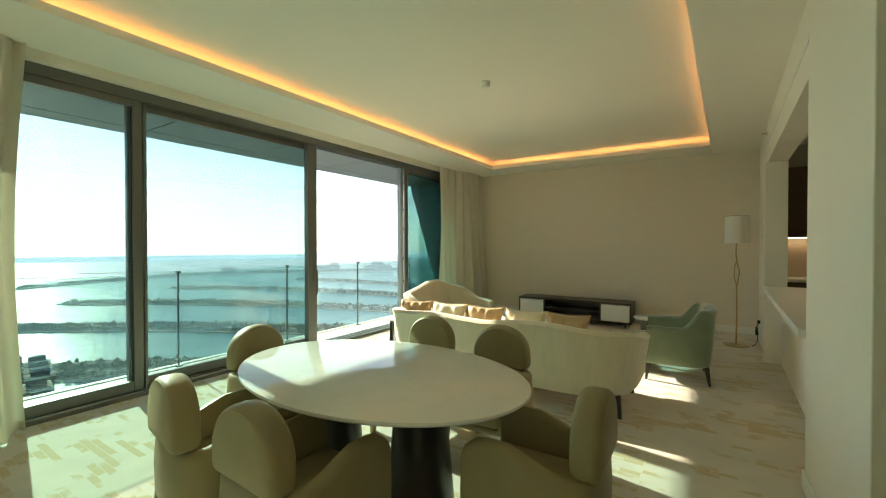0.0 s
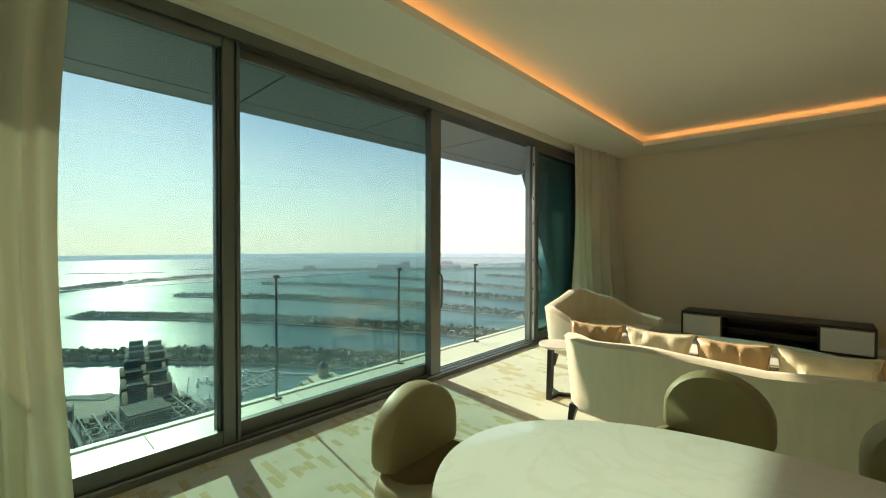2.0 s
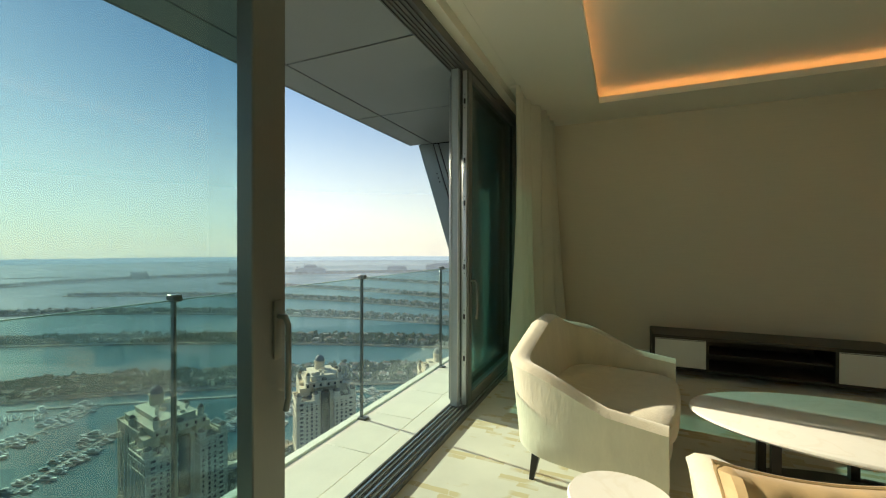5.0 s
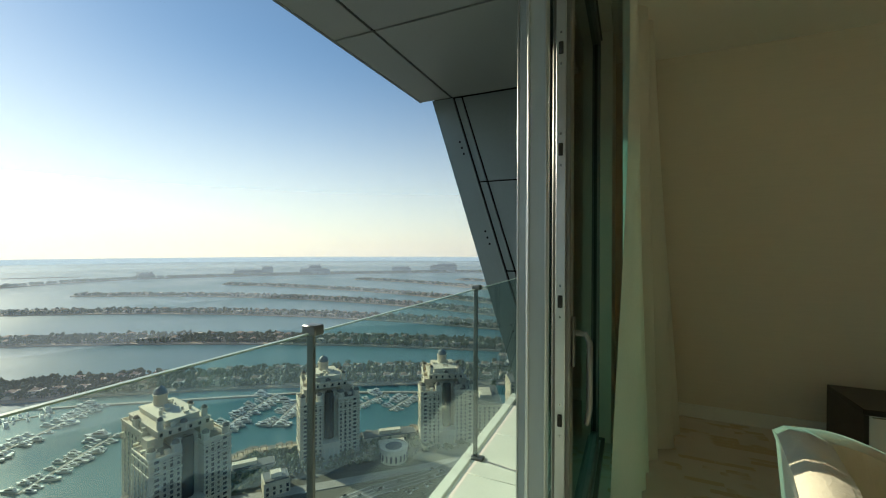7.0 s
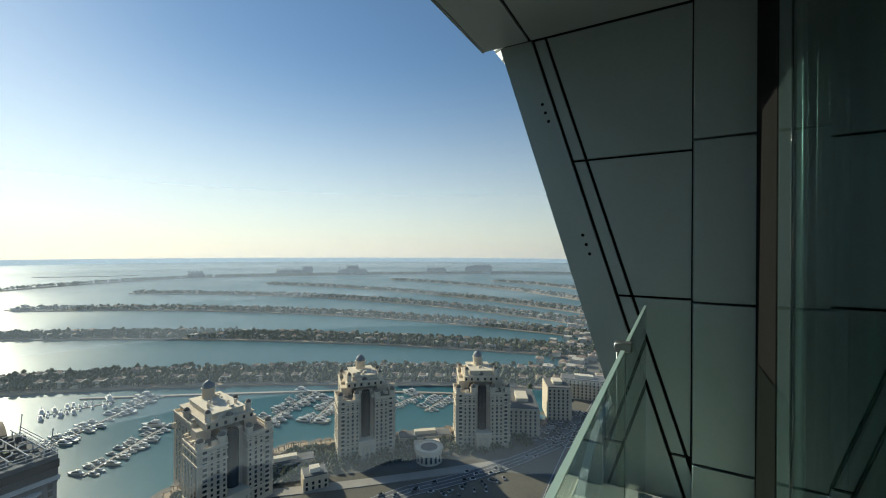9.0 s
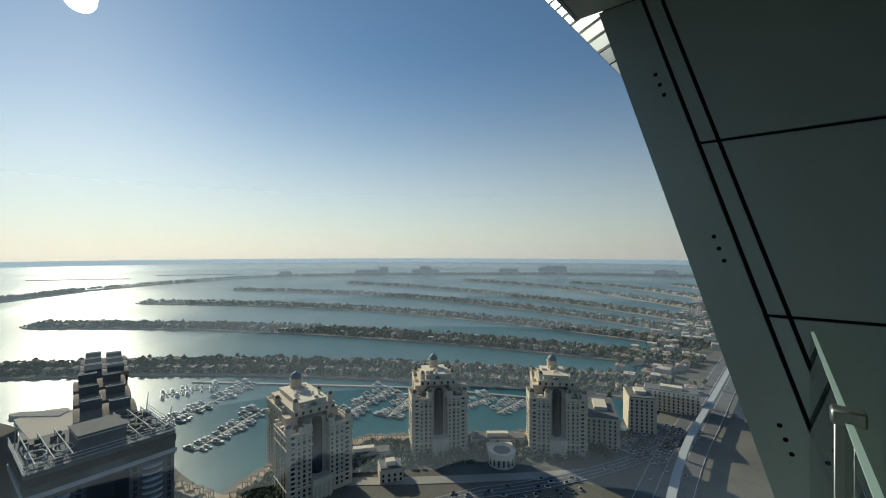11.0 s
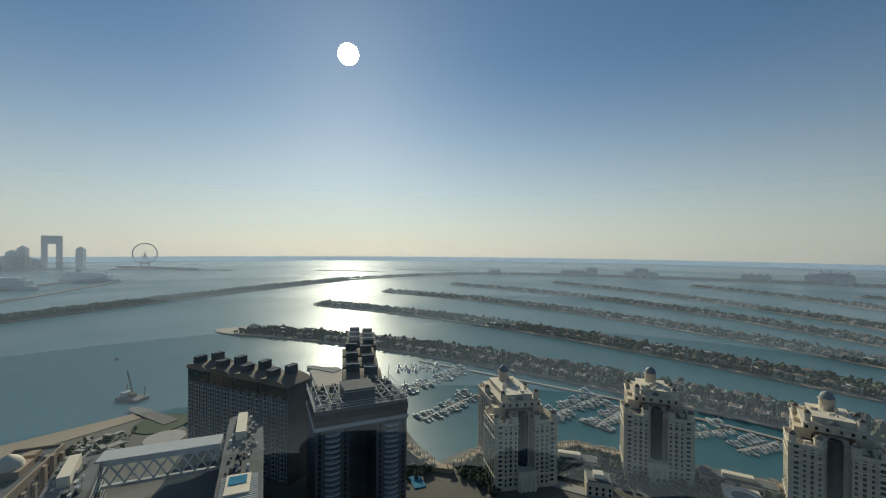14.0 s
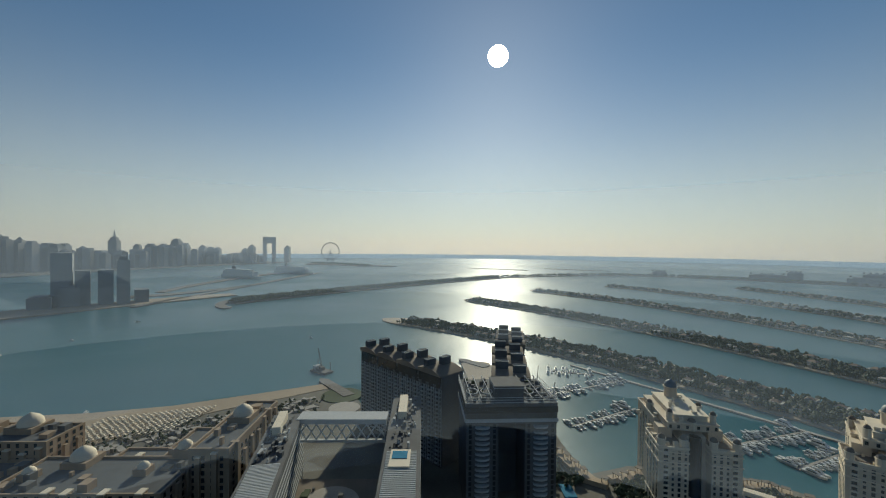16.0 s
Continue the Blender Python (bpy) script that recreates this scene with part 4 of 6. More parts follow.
sea = bmesh.new()
loft([circle(0, 0, SEA - 8, 4985, None, 96), circle(0, 0, SEA, 4985, None, 96)], bm=sea)
solid("water", sea, M_SEA, "calm teal sea reaching the hazy horizon", "sea", smooth=False)
# far sea band: its hazy brightness is put in as emission
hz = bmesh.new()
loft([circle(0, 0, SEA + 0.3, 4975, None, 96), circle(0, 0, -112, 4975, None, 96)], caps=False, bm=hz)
solid("backdrop_sea_glow", hz, glow_mat("glowing_far_sea", (0.30, 0.37, 0.42), 0.72), "far band of sea at the horizon, its hazy light put in as glow", "sea", smooth=False)
# distance haze painted on as nested tinted shells, the outermost warmer
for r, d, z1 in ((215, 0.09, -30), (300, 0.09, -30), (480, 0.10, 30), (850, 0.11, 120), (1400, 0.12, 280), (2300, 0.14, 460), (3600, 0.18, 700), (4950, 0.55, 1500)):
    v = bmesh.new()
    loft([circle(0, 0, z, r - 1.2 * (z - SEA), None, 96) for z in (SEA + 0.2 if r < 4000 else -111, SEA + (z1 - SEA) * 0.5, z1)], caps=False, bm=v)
    solid("backdrop_haze_veil", v, haze_mat("haze_veil", d, SEA if r < 4000 else -110, z1, (0.48, 0.57, 0.69) if r < 4000 else (0.64, 0.59, 0.57)), "pale translucent shell painted as distance haze", "haze", smooth=False)
su = bmesh.new()
bmesh.ops.create_icosphere(su, subdivisions=6, radius=104)
bmesh.ops.translate(su, verts=su.verts[:], vec=sun_dir * 4600)
solid("sun_disc", su, M_SUN, "low bright sun in a hazy sky", "sun")


def bez(p0, p1, p2, n):
    return [Vector(p0) * (1 - t) ** 2 + Vector(p1) * 2 * t * (1 - t) + Vector(p2) * t * t for t in [i / n for i in range(n + 1)]]


def ribbon(pts, w0, w1, z0, z1, tip=True, bm=None):
    """Raised strip along pts; its ends narrow to a rounded tip."""
    rings = []
    n = len(pts) - 1
    for i, p in enumerate(pts):
        d = (pts[min(i + 1, n)] - pts[max(i - 1, 0)]).normalized()
        s = Vector((-d.y, d.x))
        f = i / n
        w = w0 + (w1 - w0) * f
        if tip:
            w *= min(1.0, 0.15 + math.sqrt(max(0.0, f * 14)))
        w += 5 * noise.noise(Vector((p.x * 0.01, p.y * 0.01, w0))) if w0 > 20 else 0
        a, b = p + s * w / 2, p - s * w / 2
        rings.append([(a.x, a.y, z0), (a.x, a.y, z1), (b.x, b.y, z1), (b.x, b.y, z0)])
    return loft(rings, bm=bm)


class Heap:
    """Collects many small solids for one mesh."""

    def __init__(self):
        self.v, self.f = [], []

    def add(self, vs, fs):
        o = len(self.v)
        self.v += vs
        self.f += [tuple(o + i for i in f) for f in fs]

    def block(self, x, y, z, sx, sy, sz, a=0.0):
        ca, sa = math.cos(a), math.sin(a)
        vs = [(x + ca * px * sx - sa * py * sy, y + sa * px * sx + ca * py * sy, z + pz * sz) for pz in (0, 1) for px, py in ((-.5, -.5), (.5, -.5), (.5, .5), (-.5, .5))]
        self.add(vs, [(0, 3, 2, 1), (4, 5, 6, 7), (0, 1, 5, 4), (1, 2, 6, 5), (2, 3, 7, 6), (3, 0, 4, 7)])

    def hip(self, x, y, z, sx, sy, h, a=0.0):
        ca, sa = math.cos(a), math.sin(a)
        loc = [(-.5 * sx, -.5 * sy, 0), (.5 * sx, -.5 * sy, 0), (.5 * sx, .5 * sy, 0), (-.5 * sx, .5 * sy, 0), (-.2 * sx, 0, h), (.2 * sx, 0, h)]
        self.add([(x + ca * p - sa * q, y + sa * p + ca * q, z + r) for p, q, r in loc], [(0, 1, 5, 4), (1, 2, 5), (2, 3, 4, 5), (3, 0, 4), (0, 3, 2, 1)])

    def clump(self, x, y, z, r, h, rnd):
        """One ragged tuft of leaves."""
        n = 6
        vs = [(x + rnd.uniform(-.2, .2) * r, y + rnd.uniform(-.2, .2) * r, z + h)]
        a0 = rnd.random() * 6
        for zz, k in ((0.62, 0.75), (0.25, 1.0)):
            vs += [(x + r * k * rnd.uniform(.65, 1.15) * math.cos(a0 + 2 * math.pi * i / n + zz), y + r * k * rnd.uniform(.65, 1.15) * math.sin(a0 + 2 * math.pi * i / n + zz), z + h * zz + rnd.uniform(-.1, .1) * h) for i in range(n)]
        vs.append((x, y, z))
        fs = []
        for i in range(n):
            j = (i + 1) % n
            fs += [(0, 1 + i, 1 + j), (1 + i, 7 + i, 7 + j, 1 + j), (7 + i, 13, 7 + j)]
        self.add(vs, fs)

    def tree(self, x, y, z, s, rnd):
        self.block(x, y, z, 0.5 * s, 0.5 * s, 3 * s)
        for _ in range(4):
            a, d = rnd.random() * 6.3, rnd.uniform(0.3, 1.7) * s
            self.clump(x + d * math.cos(a), y + d * math.sin(a), z + rnd.uniform(1.8, 4.0) * s, rnd.uniform(1.3, 2.1) * s, rnd.uniform(2.0, 3.2) * s, rnd)

    def put(self, name, material, label, category, kind="stuff", parent=None):
        me = bpy.data.meshes.new(name)
        me.from_pydata(self.v, [], self.f)
        me.materials.append(material)
        ob = new(name, me)
        if parent:
            ob.parent = parent
            ob["kind"] = kind
            return ob
        return tagged(ob, label, category, "", kind)


# mainland and trunk island: one sheet with a beach towards the sea
shore = [(900, -900), (-340, -900), (-362, -480), (-371, -384), (-380, -316), (-397, -251), (-429, -184), (-462, -126), (-440, -84), (-392, -60), (-420, 20), (-540, 52), (-552, 66), (-535, 88), (-452, 112), (-330, 108), (-281, 112), (-292, 146), (-283, 190), (-274, 229), (-247, 256), (-198, 302), (-128, 367), (-90, 440), (-120, 640), (-130, 1000), (-150, 1600), (-210, 2200), (-260, 2800), (900, 2800)]
gd = bmesh.new()
loft([[(x, y, SEA - 3) for x, y in shore], [(x, y, SEA + 2.2) for x, y in shore]], bm=gd)
solid("ground", gd, M_LAND, "built-up island ground of roads and gardens", "ground", smooth=False)
bch = [(-330, -900), (-366, -480), (-375, -384), (-384, -316), (-401, -251), (-433, -184), (-464, -122), (-450, -112), (-428, -142), (-392, -196), (-364, -232), (-322, -262), (-300, -330), (-285, -480), (-260, -900)]
sd = bmesh.new()
loft([[(x, y, SEA - 1) for x, y in bch], [(x, y, SEA + 2.6) for x, y in bch]], bm=sd)
solid("beach", sd, M_SAND, "pale sand beach along the island shore", "beach", "structure", smooth=False)
sp_ = bmesh.new()
ribbon(bez((-556, 60), (-500, 62), (-395, 74), 16), 34, 40, SEA - 1, SEA + 2.5, True, sp_)
solid("sand_spit", sp_, M_SAND, "narrow sand spit by the tower", "beach", "structure", smooth=False)
for k, (a, b) in enumerate((((-482, -129), (-428, -84)), ((-566, 40), (-530, 74)))):
    jt = bmesh.new()
    ribbon([Vector(a).lerp(Vector(b), i / 8) for i in range(9)], 11, 13, SEA - 1, SEA + 3.4, True, jt)
    solid("breakwater", jt, M_RIP, "short grey rock breakwater", "breakwater", smooth=False)

# ---- palm fronds with villas and trees ----
rnd = random.Random(11)
FRONDS = (((-883, -105), (-630, 300), (-90, 528), 62, 78), ((-1198, 96), (-756, 529), (-80, 672), 60, 74), ((-1456, 351), (-869, 848), (-90, 800), 56, 68),
          ((-1636, 696), (-941, 1171), (-90, 905), 54, 66), ((-1585, 1197), (-830, 1378), (-105, 1055), 54, 66), ((-1258, 1682), (-640, 1704), (-130, 1265), 54, 64),
          ((-790, 1888), (-411, 1864), (-140, 1510), 52, 62), ((-379, 2103), (-285, 2010), (-160, 1875), 50, 60))
near_villas = []
for k, (p0, p1, p2, w0, w1) in enumerate(FRONDS):
    pts = bez(p0, p1, p2, 60)
    solid("frond_island", ribbon(pts, w0, w1, SEA - 2, SEA + 2.0), M_SAND, "curved sandy frond island lined with villas", "island", "structure", smooth=False)
    inner = pts[4:] if k == 0 else pts[2:]
    solid("frond_garden", ribbon(inner, w0 * 0.66, w1 * 0.7, SEA - 1, SEA + 2.3, False), M_GARDEN, "garden strip along the frond island", "ground", "structure", smooth=False)
    tr_, ho, ro = Heap(), Heap(), Heap()
    step = 20 if k == 0 else 23
    ln = [0.0]
    for a, b in zip(pts, pts[1:]):
        ln.append(ln[-1] + (b - a).length)
    total, s = ln[-1], (70 if k == 0 else 35)
    while s < total - 5:
        i = max(j for j in range(len(ln)) if ln[j] <= s)
        i = min(i, len(pts) - 2)
        f = (s - ln[i]) / (ln[i + 1] - ln[i])
        c = pts[i].lerp(pts[i + 1], f)
        d = (pts[i + 1] - pts[i]).normalized()
        nrm = Vector((-d.y, d.x))
        w = (w0 + (w1 - w0) * s / total) * 0.27
        ang = math.atan2(d.y, d.x)
        for side in (1, -1):
            q = c + nrm * side * (w + rnd.uniform(-3, 3)) + d * rnd.uniform(-3, 3)
            if rnd.random() < (0.5 if s < total * 0.5 else 0.88):
                sx, sy, h = rnd.uniform(9, 14), rnd.uniform(9, 13), rnd.uniform(5.5, 7.5)
                if k == 0 and s > total * 0.30 and len(near_villas) < 90:
                    near_villas.append((q.x, q.y, ang + rnd.choice((0, math.pi / 2)), sx / 11, rnd.random()))
                else:
                    ho.block(q.x, q.y, SEA + 2.2, sx * .8, sy * .8, h, ang)
                    for e, w_ in ((1, .55), (-1, .5)):
                        ho.block(q.x + d.x * 5.5 * e, q.y + d.y * 5.5 * e, SEA + 2.2, sx * w_, sy * rnd.uniform(.5, .9), h * rnd.uniform(.5, .9), ang)
                    ho.block(q.x + nrm.x * side * 6, q.y + nrm.y * side * 6, SEA + 2.2, sx * .5, 4, h * .5, ang)
                    if rnd.random() < .7:
                        ro.hip(q.x, q.y, SEA + 2.2 + h, sx * .9, sy * .9, 2.0, ang)
            for _ in range(26 if k < 2 else 13):
                z = c + nrm * side * rnd.uniform(0.0, w * 1.62) + d * rnd.uniform(-11, 11)
                tr_.tree(z.x, z.y, SEA + 2.0, rnd.uniform(0.75, 1.4) if rnd.random() < .92 else 1.7, rnd)
        s += step
    tr_.put("frond_trees", M_LEAF, "dense garden trees and palms on the frond island", "trees")
    ho.put("far_villas", M_VILLA, "rows of pale rendered villas among trees", "villas")
    ro.put("far_villa_roofs", M_VROOF, "brown tiled hip roofs of the villas", "roofs")

vl = thing("villa", "pale rendered villa with a brown tiled roof", "house", group="villas on the near frond")
part("wall", box(-5.5, 5.5, -5, 5, 0, 6.5), M_VILLA, vl, smooth=False)
part("wing", box(3.5, 7.5, -4.5, 3, 0, 4.6), M_VILLA, vl, smooth=False)
part("porch", box(-2.2, 2.2, -6.6, -5.02, 0, 5.2), M_STONE2, vl, smooth=False)
part("chimney", box(-4.2, -3.2, 2, 3, 6.4, 9.0), M_VILLA, vl, smooth=False)
h_ = Heap()
h_.hip(-1.2, 0.6, 6.5, 9, 9, 2.0)
h_.hip(5.4, -0.8, 4.62, 4.6, 8, 1.4)
part_roof = h_.put("roof", M_VROOF, "", "", "", vl)
del part_roof["kind"]
part("terrace", box(-8.0, -5.52, -4, 4, 0, 3.4), M_STONE2, vl, smooth=False)
for x in (-3.5, 0, 3.2):
    for z in (0.8, 3.9):
        part("window", box(x - 0.8, x + 0.8, -5.06, -4.98, z, z + 1.7), M_WIN, vl, smooth=False)
for i, (x, y, a, s, r) in enumerate(near_villas):
    m = pose(x, y, SEA + 2.2, 0, 0, math.degrees(a))
    if i == 0:
        vl.matrix_world = m
    else:
        copy_thing(vl, m)

# trunk suburb between the fronds' roots and the road
ho, ro, tr_ = Heap(), Heap(), Heap()
for i in range(420):
    x, y = rnd.uniform(-170, 60), rnd.uniform(520, 2500)
    x -= (y - 500) * 0.03
    if -70 < x < -5 or (-60 < x < 0 and y < 700):
        continue
    a = rnd.choice((0.1, 1.6)) + rnd.uniform(-.2, .2)
    ho.block(x, y, SEA + 2.2, rnd.uniform(10, 18), rnd.uniform(9, 15), rnd.uniform(5, 10), a)
    ro.hip(x, y, SEA + 8.5, 13, 12, 2, a)
for i in range(900):
    x, y = rnd.uniform(-180, 160), rnd.uniform(440, 2400)
    if not -66 < x < -8:
        tr_.tree(x, y, SEA + 2, rnd.uniform(0.9, 1.7), rnd)
QUAY = [Vector(p) for p in ((-320, 102), (-272, 116), (-284, 146), (-276, 190), (-266, 226), (-242, 250), (-193, 296), (-124, 360))]


def along(line, t):
    """Point and inward normal at share t of a polyline."""
    k = min(int(t * (len(line) - 1)), len(line) - 2)
    d = (line[k + 1] - line[k]).normalized()
    return line[k].lerp(line[k + 1], t * (len(line) - 1) - k), Vector((d.y, -d.x))


for i in range(1500):                     # gardens round the beige towers and the quay
    c, n_ = along(QUAY, rnd.random())
    c = c + n_ * rnd.uniform(9, 46)
    tr_.tree(c.x, c.y, SEA + 2, rnd.uniform(0.45, 0.95), rnd)
promenade = Heap()
for i in range(420):                      # beach promenade: palms, kiosks, pergolas and low walls
    c = Vector((-300, -300)).lerp(Vector((-428, -130)), rnd.random()) + Vector((rnd.uniform(2, 74), rnd.uniform(-10, 30)))
    if c.x < -300 or c.y > -105:
        tr_.tree(c.x, c.y, SEA + 2, rnd.uniform(0.4, 0.8), rnd)
for i in range(260):
    c = Vector((-300, -290)).lerp(Vector((-426, -134)), rnd.random()) + Vector((rnd.uniform(4, 80), rnd.uniform(-10, 30)))
    promenade.block(c.x, c.y, SEA + 2.1, rnd.uniform(2, 9), rnd.uniform(1.5, 5), rnd.choice((0.6, 1.0, 3.2, 4.0)), 0.9 + rnd.uniform(-.4, .4))
promenade.put("promenade_kiosks", M_PAVE, "low pale kiosks, walls and pergolas along the beach promenade", "kiosks")
for (a, b), w in ((((-318, -250), (-424, -118)), 5), (((-306, -232), (-402, -112)), 7), (((-296, -206), (-366, -104)), 5)):
    mid_ = Vector(a).lerp(Vector(b), .5) + Vector((12, -8))
    solid("promenade", ribbon(bez(a, mid_, b, 16), w, w, SEA, SEA + 2.75, False), M_PAVE, "pale curving promenade path behind the beach", "path", smooth=False)
solid("lawn", lathe([(21, SEA + 1), (21, SEA + 2.9), (0.5, SEA + 3.0)], 28, (-430, -92)), M_LAWN, "round green lawn near the breakwater", "lawn", smooth=False)
solid("plaza", lathe([(15, SEA + 1), (15, SEA + 3.0), (0.5, SEA + 3.1)], 28, (-396, -82)), M_PAVE, "round pale plaza beside the slab tower", "plaza", smooth=False)
for j, (t0, t1) in enumerate(((0.02, .16), (.18, .33), (.35, .47), (.50, .63), (.65, .80), (.82, .98))):
    pts = [along(QUAY, t0 + (t1 - t0) * i / 10) for i in range(11)]
    solid("quay_terrace", ribbon([p + n_ * 2 for p, n_ in pts], 5, 5, SEA, SEA + 3.6 + j % 2, False), M_TAN, "tan stone quay terrace wall", "terrace", smooth=False)
    solid("quay_terrace", ribbon([p + n_ * 8 for p, n_ in pts[1:-1]], 5, 5, SEA, SEA + 5.4, False), M_TAN, "tan stone quay terrace wall", "terrace", smooth=False)
    for i in range(5):
        p, n_ = pts[1 + i * 2]
        pg = thing("pergola", "small tan pergola on the quay terrace", "pergola", (p.x + n_.x * 5, p.y + n_.y * 5, SEA + 5.4), rnd.uniform(0, 90), "pergolas along the quay")
        part("roof", box(-2.4, 2.4, -1.8, 1.8, 2.6, 2.9), M_ROOFT, pg, smooth=False)
        for x, y in ((-2, -1.5), (2, -1.5), (-2, 1.5), (2, 1.5)):
            part("post", box(x - .2, x + .2, y - .2, y + .2, -1.9, 2.6), M_TAN, pg, smooth=False)
ho.put("trunk_villas", M_VILLA, "dense pale villas along the island trunk", "villas")
ro.put("trunk_roofs", M_VROOF, "brown hip roofs along the island trunk", "roofs")
tr_.put("street_trees", M_LEAF, "scattered palms and street trees", "trees")

# crescent breakwater, islands and outer reefs
for p0, p1, p2, w0, w1, tree, name in (((-1100, -540), (-1500, -260), (-2000, 300), 60, 70, 1.3, "crescent"), ((-2000, 300), (-2350, 900), (-2150, 1300), 34, 30, 0.3, "crescent"),
                                  ((-2150, 1300), (-1750, 1900), (-1060, 2450), 60, 70, 1.2, "crescent"), ((-1060, 2450), (-600, 2700), (-250, 2780), 60, 60, 0.7, "crescent"),
                                  ((-2880, 240), (-2760, 420), (-2640, 610), 16, 16, 0, "reef"), ((-2860, 780), (-2720, 980), (-2610, 1150), 16, 16, 0, "reef"), ((-3000, -480), (-3250, -700), (-3400, -1000), 130, 150, 0.5, "reef"),
                                  ((-1010, -500), (-1060, -580), (-1180, -560), 26, 20, 0, "reef"), ((-1020, -740), (-1500, -700), (-2300, -640), 16, 30, 0, "causeway"), ((-1330, -880), (-1700, -960), (-2500, -800), 30, 60, 0, "causeway"),
                                  ((-1200, -900), (-1280, -760), (-1560, -700), 60, 30, 0, "causeway")):
    pts = bez(p0, p1, p2, 40)
    solid(name + "_island" if name != "reef" else "reef", ribbon(pts, w0, w1, SEA - 2, SEA + 3, name == "reef"), M_RIP if w0 < 40 else M_LAND, "low rocky island in the hazy sea", "island", "structure", smooth=False)
    if tree:
        g = Heap()
        for i in range(int(1500 * tree)):
            j = rnd.randrange(1, len(pts))
            c = pts[j] + Vector((rnd.uniform(-20, 20), rnd.uniform(-20, 20)))
            g.tree(c.x, c.y, SEA + 2, rnd.uniform(1.2, 2.4), rnd)
        g.put("island_trees", M_LEAF, "low trees along the far breakwater island", "trees")
for x, y, w, d, h in ((-1960, 1640, 150, 40, 26), (-1900, 1720, 60, 40, 40), (-1690, 1880, 170, 45, 30), (-1700, 1890, 70, 40, 46), (-1330, 2270, 120, 40, 30), (-1110, 2440, 170, 50, 40), (-1090, 2450, 120, 46, 50), (-2190, 1230, 70, 30, 22), (-520, 2720, 120, 40, 30)):
    rh = thing("resort_hotel", "long low resort hotel on the far crescent", "hotel", (x, y, SEA + 2), math.degrees(math.atan2(y - 900, x + 900)) + 90, "resorts on the crescent")
    part("wall", box(-w / 2, w / 2, -d / 2, d / 2, 0, h), M_FAR, rh, smooth=False)
    part("roof", box(-w / 2.6, w / 2.6, -d / 3, d / 3, h, h + 5), M_FAR, rh, smooth=False)
    for k in range(4):
        part("turret", box(-w / 2.4 + k * w / 3.6, -w / 2.4 + k * w / 3.6 + 8, -5, 5, h + 5.01, h + 12), M_FAR, rh, smooth=False)


# ---- marina ----
def yacht(s):
    b = thing("yacht", "white motor yacht moored at the marina dock", "yacht", group="yachts in the marina")
    rings = []
    for f, w, z0 in ((-1, .80, .1), (-.5, .95, 0), (.2, 1, 0), (.6, .8, .1), (.85, .42, .3), (1.0, .04, .6)):
        rings.append([(f * 8, -w * 2.2, 2.0 + .3 * max(f, 0)), (f * 8, -w * 1.5, z0), (f * 8, w * 1.5, z0), (f * 8, w * 2.2, 2.0 + .3 * max(f, 0))])
    part("hull", loft(rings), M_HULL, b, smooth=False)
    part("cabin", loft([[(-5.5, -1.6, 2.05), (3.6, -1.4, 2.05), (3.6, 1.4, 2.05), (-5.5, 1.6, 2.05)], [(-5.0, -1.4, 3.9), (1.2, -1.1, 3.9), (1.2, 1.1, 3.9), (-5.0, 1.4, 3.9)]]), M_HULL, b, smooth=False)
    part("window_band", box(-4.6, 1.9, -1.56, 1.56, 2.75, 3.25), M_WIN, b, smooth=False)
    part("flybridge", box(-4.4, -0.4, -1.1, 1.1, 3.92, 4.7), M_HULL, b, smooth=False)
    part("mast", box(-2.6, -2.3, -.15, .15, 4.71, 7.0), M_HULL, b, smooth=False)
    return b


boat = yacht(1)
first = True
DOCKS = (((-523, 150), (-505, 205)), ((-430, 118), (-487, 236)), ((-360, 128), (-400, 205)), ((-322, 236), (-350, 332)), ((-290, 270), (-312, 326)), ((-250, 335), (-242, 384)), ((-214, 346), (-212, 396)))
for a, b in DOCKS:
    a, b = Vector(a), Vector(b)
    solid("dock", ribbon([a.lerp(b, i / 6) for i in range(7)], 2.2, 2.2, SEA - 1, SEA + 0.8, False), M_PAVE, "narrow floating marina dock", "dock", "structure", smooth=False)
    d = (b - a).normalized()
    nrm = Vector((-d.y, d.x))
    n = int((b - a).length / 4.6)
    for i in range(n):
        for side in (1, -1):
            if rnd.random() < 0.2:
                continue
            sc = rnd.choice((0.45, 0.55, 0.65, 0.75, 0.9))
            if i == n - 1 and side > 0:
                sc = 1.25
            c = a + d * (i + 0.5) * 4.6 + nrm * side * (1.6 + 8.2 * sc)
            m = pose(c.x, c.y, SEA + 0.02, 0, 0, math.degrees(math.atan2(nrm.y * side, nrm.x * side)) + rnd.uniform(-6, 6) + rnd.choice((0, 180))) @ Matrix.Scale(sc, 4)
            if first:
                boat.matrix_world, first = m @ Matrix.Scale(1 / sc, 4), False
            else:
                copy_thing(boat, m)
for pts, w in ((((-545, 190), (-470, 245), (-332, 342)), 4), (((-332, 342), (-260, 380), (-205, 405)), 4)):
    solid("pier", ribbon(bez(*pts, 20), w, w, SEA - 1, SEA + 1.4, False), M_PAVE, "long narrow marina pier", "pier", "structure", smooth=False)
for x, y, a in ((-582, -605, 20), (-676, -586, 70), (-836, -596, 120), (-702, -206, 40), (-387, -322, 10)):
    copy_thing(boat, pose(x, y, SEA + 0.02, 0, 0, a) @ Matrix.Scale(0.6, 4))["label"] = "small white boat out on the open water"

